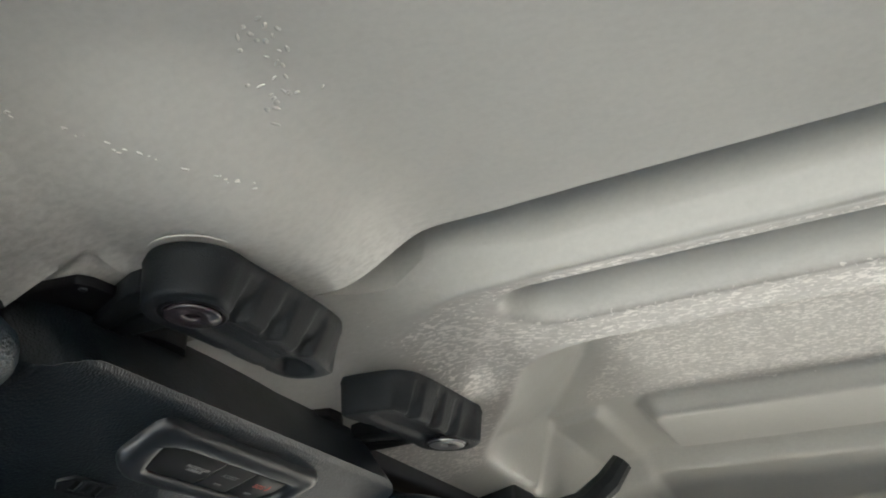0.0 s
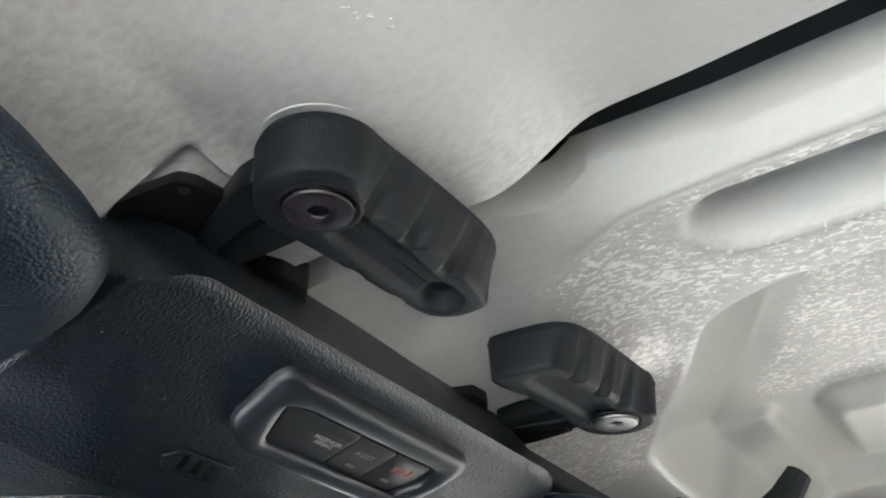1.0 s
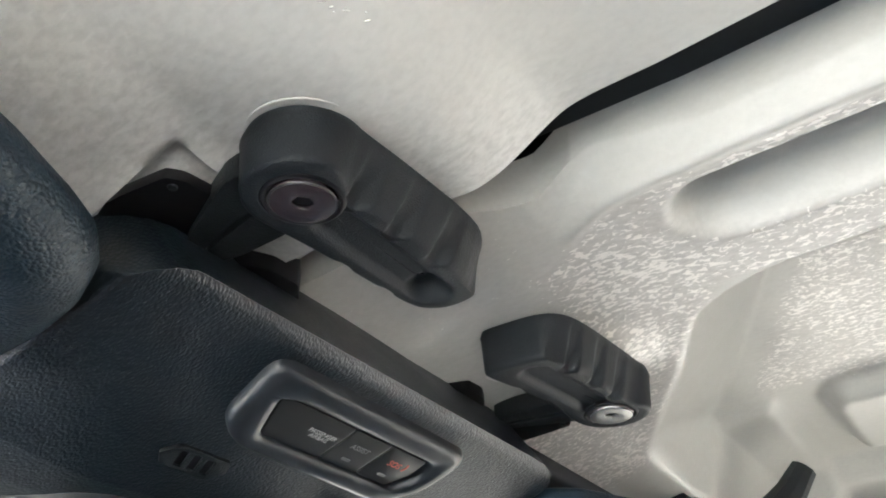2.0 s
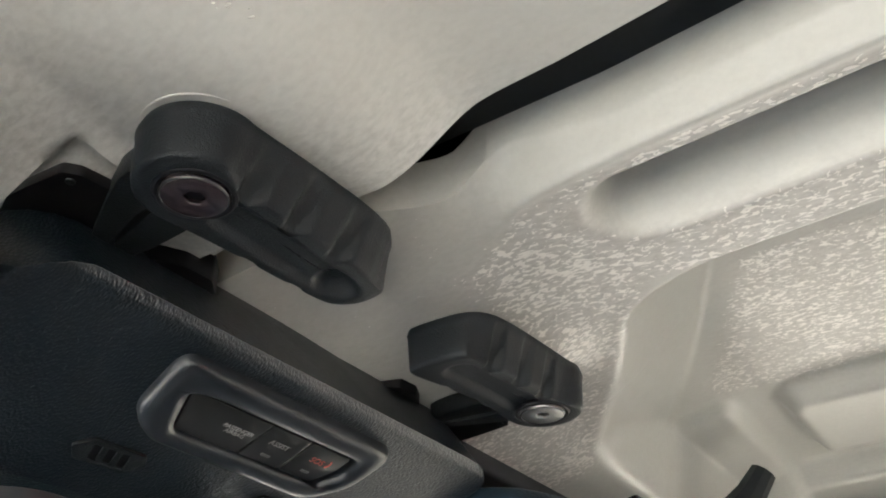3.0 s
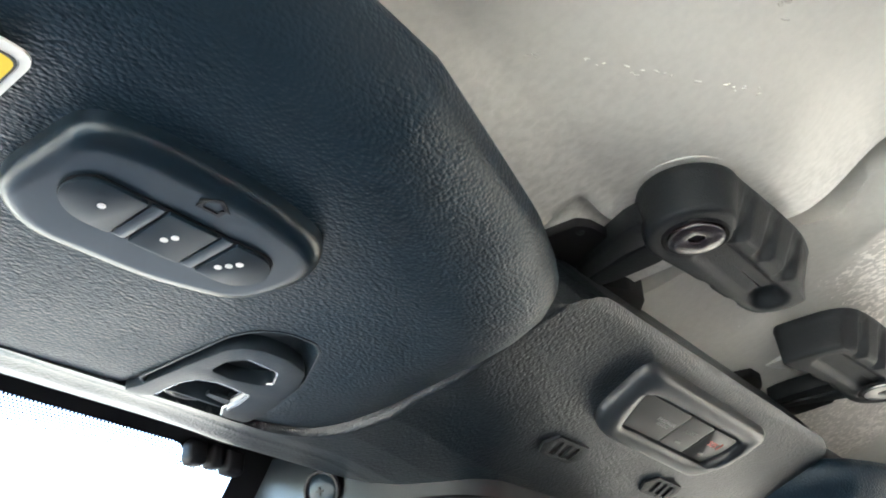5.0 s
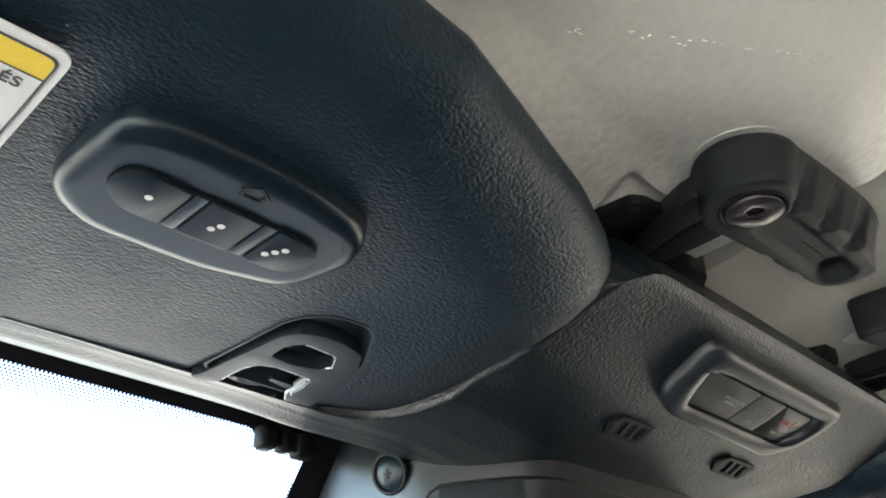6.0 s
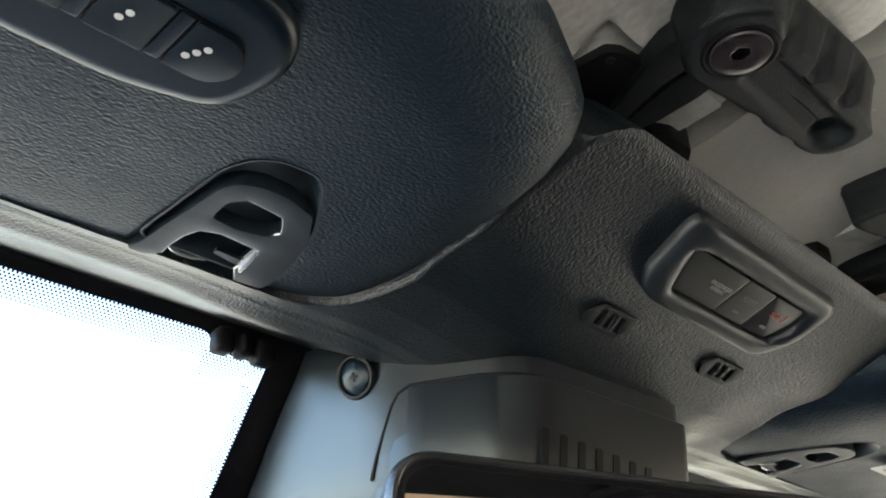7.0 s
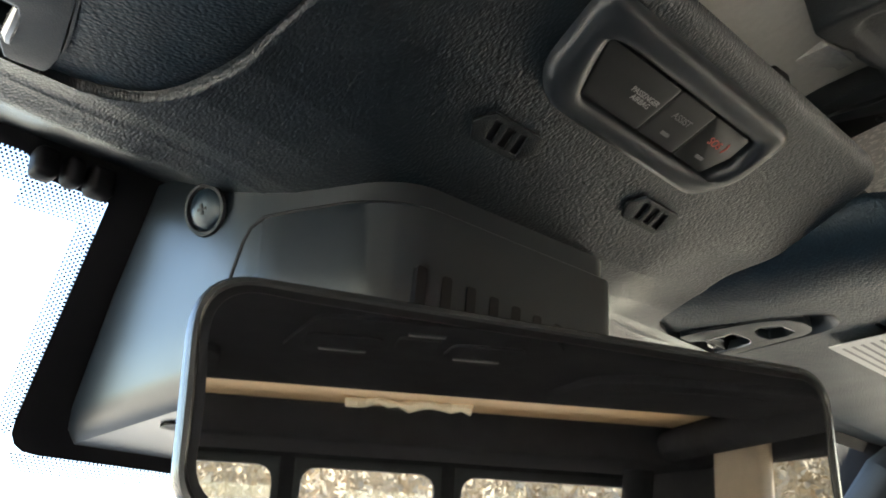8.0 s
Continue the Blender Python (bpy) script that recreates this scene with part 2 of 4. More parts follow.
def plate(outline, holes, z0, z1, bevel=0.0, segments=2):
    """A flat plate with holes through it."""
    bm = bmesh.new()
    edges = []
    for loop in (outline, *holes):
        vs = [bm.verts.new((x, y, z0)) for x, y in loop]
        edges += [bm.edges.new((vs[i - 1], vs[i])) for i in range(len(vs))]
    bmesh.ops.triangle_fill(bm, use_beauty=True, edges=edges)
    top = bmesh.ops.extrude_face_region(bm, geom=bm.faces[:])
    vs = [g for g in top["geom"] if isinstance(g, bmesh.types.BMVert)]
    bmesh.ops.translate(bm, verts=vs, vec=(0, 0, z1 - z0))
    bmesh.ops.recalc_face_normals(bm, faces=bm.faces)
    if bevel:
        es = [e for e in bm.edges if len(e.link_faces) == 2 and e.calc_face_angle(0) > 1.0 and abs(e.verts[0].co.z - e.verts[1].co.z) < 1e-6]
        bmesh.ops.bevel(bm, geom=es, offset=bevel, segments=segments, profile=0.5, affect="EDGES", clamp_overlap=True)
    return bm


def disc(x, y, r, z0, z1, bevel=0.0, count=32):
    return plate([(x + r * math.cos(2 * math.pi * i / count), y + r * math.sin(2 * math.pi * i / count)) for i in range(count)], [], z0, z1, bevel)


def tube(points, radius, sides=10):
    """A round bar along a line of points."""
    bm = bmesh.new()
    pts = [Vector(p) for p in points]
    loops = []
    for i, p in enumerate(pts):
        d = (pts[min(i + 1, len(pts) - 1)] - pts[max(i - 1, 0)]).normalized()
        q = d.to_track_quat("Z", "Y")
        r = radius[i] if isinstance(radius, (list, tuple)) else radius
        loops.append([bm.verts.new(p + q @ Vector((r * math.cos(2 * math.pi * k / sides), r * math.sin(2 * math.pi * k / sides), 0))) for k in range(sides)])
    for a, b in zip(loops, loops[1:]):
        for k in range(sides):
            bm.faces.new((a[k], a[(k + 1) % sides], b[(k + 1) % sides], b[k]))
    bm.faces.new(loops[0]), bm.faces.new(loops[-1])
    return bm


def field(xs, ys, height, back, slot=None, keep=None):
    """A sheet z = height(x, y) over a net of x and y, with its thickness upwards. slot: which material a face takes."""
    X, Y = np.meshgrid(xs, ys)
    Z = height(X, Y)
    nx, ny = len(xs), len(ys)
    low = np.c_[X.ravel(), Y.ravel(), Z.ravel()]
    i, j = np.meshgrid(np.arange(nx - 1), np.arange(ny - 1))
    i, j = i.ravel(), j.ravel()
    if keep is not None:
        ok = keep((X[j, i] + X[j + 1, i + 1]) / 2, (Y[j, i] + Y[j + 1, i + 1]) / 2)
        i, j = i[ok], j[ok]
    q = np.c_[j * nx + i, (j + 1) * nx + i, (j + 1) * nx + i + 1, j * nx + i + 1]
    e = np.concatenate([q[:, [k, (k + 1) % 4]] for k in range(4)])
    names = np.sort(e, axis=1)
    _, first, count = np.unique(names[:, 0] * (nx * ny) + names[:, 1], return_index=True, return_counts=True)
    rim = e[first[count == 1]]
    ids = np.unique(rim)
    top = low[ids].copy()
    top[:, 2] += back
    place = {int(v): nx * ny + k for k, v in enumerate(ids)}
    walls = [(int(b), int(a), place[int(a)], place[int(b)]) for a, b in rim]
    me = bpy.data.meshes.new("sheet")
    me.from_pydata(np.r_[low, top].tolist(), [], [tuple(map(int, f)) for f in q] + walls)
    if slot is not None:
        which = slot((X[j, i] + X[j + 1, i + 1]) / 2, (Y[j, i] + Y[j + 1, i + 1]) / 2)
        for p, w in zip(me.polygons, which):
            p.material_index = int(w)
    bm = bmesh.new()
    bm.from_mesh(me)
    bpy.data.meshes.remove(me)
    bmesh.ops.delete(bm, geom=[v for v in bm.verts if not v.link_faces], context="VERTS")
    return bm


def step(t):
    t = np.clip(t, 0, 1)
    return t * t * (3 - 2 * t)


def down(x, y, z, slope=0.0, turn=0.0):
    """A place on an underside: its x runs to the car's right, its y to the rear, its z down. slope: fall towards the front."""
    a = math.atan(slope)
    return Matrix.Translation((x, y, z)) @ Matrix.Rotation(radians(turn), 4, "Z") @ Matrix.Rotation(math.pi - a, 4, "X")


def letters(text, size, m, mat, name, parent, label="", spread=1.0):
    cu = bpy.data.curves.new("letters", "FONT")
    cu.body, cu.size, cu.extrude, cu.align_x, cu.align_y, cu.space_line = text, size, 0.00008, "CENTER", "CENTER", 0.85
    ob = new("letters", cu)
    me = bpy.data.meshes.new_from_object(ob.evaluated_get(bpy.context.evaluated_depsgraph_get()))
    bpy.data.objects.remove(ob)
    bpy.data.curves.remove(cu)
    bm = bmesh.new()
    bm.from_mesh(me)
    bpy.data.meshes.remove(me)
    return part(name, moved(bm, m), mat, parent, label, smooth=0)


# ---- large structure: the cab shell ----
CX = 0.343                         # the car's middle line


def structure(name, bm, mats, label, category, smooth=35):
    return tagged(part(name, bm, mats, None, "", smooth), label, category, kind="structure")


structure("ground", box(-60, 60, -60, 60, -0.2, 0.0), M_GROUND, "dry pale gravel ground round the car", "ground")
structure("ceiling", box(-0.40, 1.09, -1.52, 0.47, 1.715, 1.735), M_DARK, "outer roof skin above the moulded panels", "roof")
structure("floor", box(-0.40, 1.09, -1.52, 1.0, 0.45, 0.5), M_CARPET, "dark brown carpeted floor of the cab", "floor")
for nm, sx in (("wall_left", -1), ("wall_right", 1)):
    bm = bmesh.new()
    a, b = (CX + sx * 0.72, CX + sx * 0.77) if sx > 0 else (CX - 0.77, CX - 0.72)
    box(a, b, -1.5, 1.0, 0.45, 0.95 if sx < 0 else 1.19, 0.01, bm)   # doors below the glass; the right one taller to cut light
    box(a, b, -1.5, 0.44, 1.55, 1.72, 0.01, bm)                # rail above the glass
    box(a, b, -0.52, -0.36, 0.94, 1.56, 0.01, bm)              # middle post
    box(a, b, -1.5, -0.98, 0.94, 1.56, 0.01, bm)               # rear post
    structure(nm, bm, M_DARK, "dark cab side with door, posts and window openings", "wall")
    # the right pane is out of view and darkened to weaken that side's light
    tagged(part("side_window", box(a + 0.02, a + 0.025, -1.0, 0.9, 0.93, 1.56), M_DIM if sx > 0 else M_GLASS), "unseen side window pane, darkened to dim the light through it" if sx > 0 else "clear side window pane", "window", kind="structure")
structure("post_trim", box(CX + 0.69, CX + 0.722, -1.06, -0.88, 1.05, 1.60, 0.012), M_POST, "grey-tan trim on the rear cab post", "trim")
bm = bmesh.new()
box(CX - 0.72, CX + 0.72, -1.52, -1.47, 0.45, 1.15, 0, bm)
box(CX - 0.72, CX + 0.72, -1.52, -1.47, 1.525, 1.715, 0, bm)
for x0, x1 in ((CX - 0.72, -0.25), (0.20, 0.24), (0.565, 0.605), (1.045, CX + 0.72)):
    box(x0, x1, -1.52, -1.47, 1.145, 1.53, 0, bm)
box(CX - 0.72, CX + 0.72, -1.475, -1.10, 1.545, 1.715, 0.012, bm)
structure("wall_rear", bm, M_DARK, "dark rear cab wall round a three-pane window", "wall")
rear_window = thing("window_2", (CX, -1.5, 1.15), "three-pane rear cab window with rounded corners", "window", kind="structure")
for x0, x1 in ((-0.25, 0.20), (0.24, 0.565), (0.605, 1.045)):
    hole = rounded([(x0 + 0.012, 1.16), (x1 - 0.012, 1.16), (x1 - 0.012, 1.515), (x0 + 0.012, 1.515)], 0.04)
    outer = [(x0 - 0.004, 1.14), (x1 + 0.004, 1.14), (x1 + 0.004, 1.535), (x0 - 0.004, 1.535)]
    part("window_frame", moved(plate(outer, [hole], 0, 0.02, 0.002), Matrix.Translation((0, -1.465, 0)) @ Matrix.Rotation(math.pi / 2, 4, "X")), M_BLACK, rear_window)
    pane = part("pane", box(x0, x1, -1.500, -1.496, 1.15, 1.525), M_GLASS, rear_window)
    pane.visible_shadow = False
dash = structure("dashboard", box(CX - 0.71, CX + 0.71, 0.62, 1.02, 0.5, 1.02, 0.05), M_DARK, "dark dashboard below the windscreen", "dashboard")
structure("hood", box(CX - 0.75, CX + 0.75, 1.03, 2.3, 0.6, 1.0, 0.06), M_PAINT, "dark grey painted bonnet ahead of the windscreen", "hood")

# ---- windscreen ----
RAKE = radians(36)
GC = Vector((0.228, 0.478, 1.545))  # a point of the glass's inner face


def glass_frame(x, drop, off=0.0):
    """A point of the inner glass face: drop metres down the slope from the top, off metres into the cab."""
    g = Vector((x, GC.y, GC.z)) + Vector((0, math.sin(RAKE), -math.cos(RAKE))) * drop
    return g + Vector((0, -math.cos(RAKE), -math.sin(RAKE))) * off


GLASS = Matrix.Translation((0, GC.y, GC.z)) @ Matrix.Rotation(math.pi / 2 + RAKE, 4, "X")
windscreen = thing("window_1", (CX, 0.47, 1.57), "raked clear windscreen with a black dotted border", "windscreen", kind="structure")
# in the glass's own net: x to the right, y up the slope, z into the cab
pane = part("pane", moved(plate([(CX - 0.70, -0.66), (CX + 0.70, -0.66), (CX + 0.68, 0.05), (CX - 0.68, 0.05)], [], -0.006, -0.001), GLASS), M_GLASS, windscreen)
pane.visible_shadow = False
TOP, BL, BR, BB = 0.0035, 0.228, 0.458, -0.115
border = rounded([(CX - 0.69, 0.045), (CX + 0.69, 0.045), (CX + 0.69, TOP), (BR + 0.036, TOP), (BR + 0.030, -0.0005), (BR, -0.0015), (BR, BB), (BL, BB), (BL, -0.0015), (BL - 0.030, -0.0005), (BL - 0.036, TOP + 0.0035), (CX - 0.69, TOP + 0.0035)],
                 [0.002, 0.002, 0.002, 0.004, 0.002, 0.001, 0.014, 0.014, 0.001, 0.002, 0.004, 0.002], 4)
part("border", moved(plate(border, [], -0.0008, -0.0002), GLASS), M_FRIT, windscreen, "solid black ceramic border")


def dot_band():
    """Rows of shrinking dots along the border's edge."""
    bm = bmesh.new()
    pitch = 0.0019

    def dot(x, y, r):
        vs = [bm.verts.new((x + r * math.cos(k * math.pi / 3), y + r * math.sin(k * math.pi / 3), -0.0005)) for k in range(6)]
        bm.faces.new(vs)
    for row in range(9):
        r = 0.00068 - 0.000025 * row
        gap = 0.0014 * row
        n = 452
        for k in range(n):
            x = CX - 0.69 + pitch * (k + 0.50 * row)
            if x < BL - 0.034:
                dot(x, TOP + 0.0030 - gap, r)
            elif x < BL - 0.001:
                dot(x, -0.002 - gap, r)
        for k in range(60):
            y = -0.0165 - pitch * (k - 0.50 * row)
            if row < 6 and BB + 0.008 < y < -0.013:
                dot(BL - 0.0006 - gap, y, r)
        for k in range(117):
            if row < 6:
                dot(BL + 0.004 + pitch * (k + 0.50 * row), BB - 0.0008 - gap, r)
    return bm


tagged(part("dots", moved(dot_band(), GLASS), M_FRIT, windscreen, "fading rows of black dots", smooth=0), kind="stuff")
bm = bmesh.new()
for sx in (-1, 1):
    c = CX + sx * 0.70
    a, b = glass_frame(c, -0.05, -0.02), glass_frame(c, 0.62, -0.02)
    t = tube([a, b], 0.045, 12)
    me = bpy.data.meshes.new("t")
    t.to_mesh(me), t.free()
    bm.from_mesh(me)
    bpy.data.meshes.remove(me)
structure("pillar", bm, M_DARK, "dark windscreen posts", "pillar")

# ---- roof panels ----


def shear(y):
    """The panel's lines close up slightly towards the rear."""
    return 0.07 * np.clip(0.12 - y, 0, 0.35)


def z_left(x, y):
    s = 0.63 * x + 0.77 * y - 0.2755
    fold = 0.006
    drop = np.where(s < -fold, 0, np.where(s > fold, s, (s + fold) ** 2 / (4 * fold)))
    swell = 0.010 * step((0.12 - y) / 0.30) * step((0.30 - x) / 0.2)
    boss = step((0.110 - np.hypot(x - 0.230, y - 0.228)) / 0.090)
    z = 1.624 - 0.25 * drop * (1 - step((x - 0.215) / 0.06)) + swell + step((x - 0.13) / 0.13) * (0.006 - 0.0175 * step((y - 0.15) / 0.045)) - 0.001 * step((x - 0.262) / 0.02)
    pocket = 0.005 * step((x - 0.2105) / 0.003) * step((0.262 - x) / 0.004) * step((y - 0.2485) / 0.004)
    return z + boss * np.minimum(1.6025 - z, 0) + pocket - 0.25 * np.maximum(y - 0.240, 0)


def left_edge(y):
    return np.interp(y, [-0.6, 0.080, 0.123, 0.150, 0.157, 0.164, 0.173, 0.181, 0.188, 0.194, 0.200, 0.207, 0.214, 0.222, 0.230, 0.32],
                     [0.2940, 0.2935, 0.2945, 0.2957, 0.2960, 0.2962, 0.2962, 0.2960, 0.2958, 0.2955, 0.2946, 0.2946, 0.2930, 0.289, 0.286, 0.285]) - shear(y)


def net(x0, x1, ys, count, ease=1.0):
    t = np.linspace(0, 1, count)
    t = 1 - (1 - t) ** ease if ease != 1 else t
    return np.array([x0(y) + t * (x1(y) - x0(y)) for y in ys])


def sheet(X, Y, Z, back, resin=None, lean=0.0):
    """A sheet over a bent net, with turned-up edges. resin: its mark for the surface, from 0 to 1."""
    ny, nx = X.shape
    co = np.c_[X.ravel(), Y.ravel(), Z.ravel()]
    faces = [(j * nx + i, (j + 1) * nx + i, (j + 1) * nx + i + 1, j * nx + i + 1) for j in range(ny - 1) for i in range(nx - 1)]
    rim = [i for i in range(nx)] + [j * nx + nx - 1 for j in range(1, ny)] + [(ny - 1) * nx + i for i in range(nx - 2, -1, -1)] + [j * nx for j in range(ny - 2, 0, -1)]
    top = co[rim] + [0, lean, back]
    k, n0 = len(rim), len(co)
    walls = [(rim[i], rim[(i + 1) % k], n0 + (i + 1) % k, n0 + i) for i in range(k)]
    me = bpy.data.meshes.new("sheet")
    me.from_pydata(np.r_[co, top].tolist(), [], faces + walls)
    bm = bmesh.new()
    bm.from_mesh(me)
    bpy.data.meshes.remove(me)
    if resin is not None:
        layer = bm.verts.layers.float.new("resin")
        bm.verts.ensure_lookup_table()
        for v, q in zip(bm.verts, resin.ravel().tolist()):
            v[layer] = q
    return bm


ys = np.r_[np.linspace(-0.60, 0.09, 70, endpoint=False), np.linspace(0.09, 0.318, 90)]
X = net(lambda y: -0.36, left_edge, ys, 150, 1.6)
Y = np.repeat(ys[:, None], 150, 1)
Z = z_left(X, Y)
roof_left = thing("roof_panel", (0.0, -0.1, 1.62), "off-white moulded fibre roof panel with a rounded inner edge", "roof panel", "roof panels")
rough_zone = step((0.63 * X + 0.77 * Y - 0.2755 + 0.010 * np.sin(31 * X + 17 * Y) + 0.020) / 0.075)
part("panel", sheet(X, Y, Z, 0.022, rough_zone), M_PANEL, roof_left, smooth=60)
arc = [(0.2345 + 0.0205 * math.cos(radians(a)), 0.2160 + 0.0205 * math.sin(radians(a)), 1.6005) for a in range(140, 251, 6)]
part("lip", tube(arc, [0.0004 * math.sin(math.pi * (k + 0.5) / len(arc)) for k in range(len(arc))], 8), M_PANEL, roof_left, "thin raised lip round the latch")

# specks added to the panel to bring out highlights at the fold
rng = np.random.default_rng(5)
specks = bmesh.new()


def speck(x, y, long, wide, turn):
    """A small flat glossy speck added on the panel to catch a glint."""
    z = float(z_left(np.array(x), np.array(y)))
    c, k = math.cos(turn), math.sin(turn)
    loops = []
    for share, drop in ((1.0, -0.0003), (0.95, 0.0001), (0.5, 0.0004)):
        loops.append([specks.verts.new((x + share * (c * long * math.cos(a) - k * wide * math.sin(a)), y + share * (k * long * math.cos(a) + c * wide * math.sin(a)), z - drop)) for a in np.linspace(0, 2 * math.pi, 8, endpoint=False)])
    for a, b in zip(loops, loops[1:]):
        for q in range(8):
            specks.faces.new((a[q], a[(q + 1) % 8], b[(q + 1) % 8], b[q]))
    specks.faces.new(loops[-1])


for q in rng.uniform(0, 1, 28):       # the fold's line of highlights
    speck(0.146 + 0.066 * q + rng.normal() * 0.0008, 0.232 - 0.086 * q + 0.028 * q * q + rng.normal() * 0.0008, rng.uniform(0.0003, 0.0013), rng.uniform(0.00015, 0.0003), rng.normal() * 0.3 - 0.75)
for q in range(30):                   # a patch of glints behind it
    u = rng.uniform(0, 1)
    speck(0.156 + 0.036 * u + rng.normal() * 0.004, 0.136 + 0.014 * u * u + rng.normal() * 0.005, rng.uniform(0.0008, 0.0022), rng.uniform(0.0005, 0.0011), rng.uniform(0, 3))
tagged(part("glint_specks", specks, M_SPECK, roof_left, "glossy pale specks added for glints on the fold and behind it"), kind="stuff")


def right_edge(y):
    return np.interp(y, [-0.6, 0.185, 0.20, 0.215, 0.32], [0.327, 0.331, 0.325, 0.314, 0.292]) - shear(y)


def crease_line(y):
    """Where the cove meets the land."""
    return np.interp(y, [-0.6, 0.02, 0.07, 0.115, 0.145, 0.157, 0.166, 0.178, 0.190, 0.200, 0.215, 0.24, 0.33], [0.337, 0.337, 0.337, 0.337, 0.340, 0.342, 0.345, 0.352, 0.360, 0.366, 0.369, 0.372, 0.374])


def bowl(t):
    """A rise that starts at a crisp edge and rounds off."""
    t = np.clip(t, 0, 1)
    return t * (2 - t)


def z_right(x, y):
    x = x + shear(y)
    land = 1.619 - 0.013 * step((y - 0.17) / 0.10)
    crease = crease_line(y)
    cove = (0.030 - 0.026 * step((y - 0.152) / 0.040)) * bowl((crease - x) / (0.026 + 0.03 * step((y - 0.16) / 0.04)))
    near = np.hypot(x - 0.3735, np.maximum(y - 0.122, 0))
    groove = 0.019 * bowl((0.0240 - near) / 0.018)
    # the deep recess: a steep wall by the land, two slanting facets at its front, a flat floor
    inset = 0.034 - np.hypot(np.maximum(0.034 - (x - 0.4285), 0), np.maximum(0.034 - ((x - 0.4425) * 0.53 - (y - 0.158) * 0.85), 0))
    wall = land + 0.040 * bowl(inset / 0.011) + 0.030 * bowl((inset - 0.006) / 0.120)
    rear_facet = 1.616 + 0.439 * (x - 0.501) - 0.929 * (y - 0.194)
    front_facet = 1.616 + 0.388 * (x - 0.501) - 0.656 * (y - 0.194)
    floor = 1.672 + 0.012 * step((0.195 - y) / 0.05)
    hollow = np.minimum(np.minimum(wall, floor), np.maximum(rear_facet, front_facet))
    deep = np.maximum(hollow - land, 0) * step((0.254 - y) / 0.018)
    ridge = 0.016 * step((x - 0.694) / 0.016) * step((0.840 - x) / 0.030) * step((0.168 - y - 0.5 * np.maximum(np.abs(x - 0.77) - 0.05, 0)) / 0.016)
    shelf = 0.006 * step((x - 0.700) / 0.010) * step((y - 0.19) / 0.01)
    outer = 0.016 * step((x - 0.86) / 0.03) + 0.15 * np.maximum(x - 0.87, 0)
    boss = 0.006 * np.exp(-(((x - 0.455) ** 2 + (y - 0.232) ** 2) / 0.035 ** 2) ** 2)
    bead = 0.0011 * np.exp(-((x - crease - 0.0020) / 0.0026) ** 2) * step((0.20 - y) / 0.03)
    return np.maximum(land - bead + cove + groove + deep - ridge - shelf - outer - boss, 1.6035) - 0.25 * np.maximum(y - 0.240, 0)


def soften(Z, ok, rounds):
    """Rounds the moulded edges off where ok."""
    for _ in range(rounds):
        A = Z.copy()
        A[1:-1, 1:-1] = (Z[:-2, 1:-1] + Z[2:, 1:-1] + Z[1:-1, :-2] + Z[1:-1, 2:]) / 4
        Z = np.where(ok, A, Z)
    return Z


ys = np.r_[np.linspace(-0.60, 0.04, 70, endpoint=False), np.linspace(0.04, 0.318, 120)]
xs = np.r_[np.linspace(0, 0.30, 190, endpoint=False), np.linspace(0.30, 1, 170)]
X = np.array([right_edge(y) + xs * (1.035 - right_edge(y)) for y in ys])
Y = np.repeat(ys[:, None], len(xs), 1)
roof_right = thing("roof_panel", (0.65, -0.1, 1.62), "off-white moulded roof panel with grooves and a deep flaked recess", "roof panel", "roof panels")
Z = z_right(X, Y)
Z = soften(Z, X > 0.336, 1)
U = X + shear(Y)
land = (U > crease_line(Y) + 0.0045) & (np.hypot(U - 0.3735, np.maximum(Y - 0.122, 0)) > 0.0238) & ((Y < 0.215) | (U > 0.47))
edge = np.minimum(U - 0.4295, (U - 0.4453) * 0.53 - (Y - 0.158) * 0.85)         # how far inside the recess
bed = (U > 0.52) & (U < 0.694) & (1.616 + 0.439 * (U - 0.501) - 0.929 * (Y - 0.194) > 1.688)
flecked = (land & (edge < 0) & (U < 0.60)) | bed
part("panel", sheet(X, Y, Z, 0.022, soften(np.maximum(flecked, 0.18 * ((Y > 0.165) & (edge < 0) & (U < 0.60))), X > 0, 6)), M_FLAKE, roof_right, smooth=60)
tagged(part("roof_seal", box(0.225, 0.332, -0.52, 0.225, 1.652, 1.664, 0.002), M_BLACK), "black rubber seal in the gap between roof panels", "seal", kind="structure")
structure("header_beam", box(-0.40, 1.09, 0.312, 0.468, 1.583, 1.714, 0.003), M_BLACK, "black body beam behind the header trim", "beam")
tagged(part("roof_seal", box(-0.36, 1.03, 0.286, 0.312, 1.584, 1.6035, 0.004), M_BLACK), "black rubber seal above the windscreen header", "seal", kind="structure")
structure("roof_rear", box(-0.37, 1.05, -1.32, -0.62, 1.618, 1.638, 0.004), M_BEIGE, "tan rear roof lining", "roof")

# ---- windscreen header ----


def hz(y):
    return np.interp(y, [0.2540, 0.2548, 0.2562, 0.2585, 0.262, 0.267, 0.324, 0.350, 0.372, 0.392, 0.405, 0.420, 0.440, 0.452, 0.463],
                     [1.5650, 1.5632, 1.5616, 1.5602, 1.5588, 1.557, 1.537, 1.529, 1.5262, 1.5260, 1.5280, 1.5340, 1.5437, 1.5493, 1.5540])


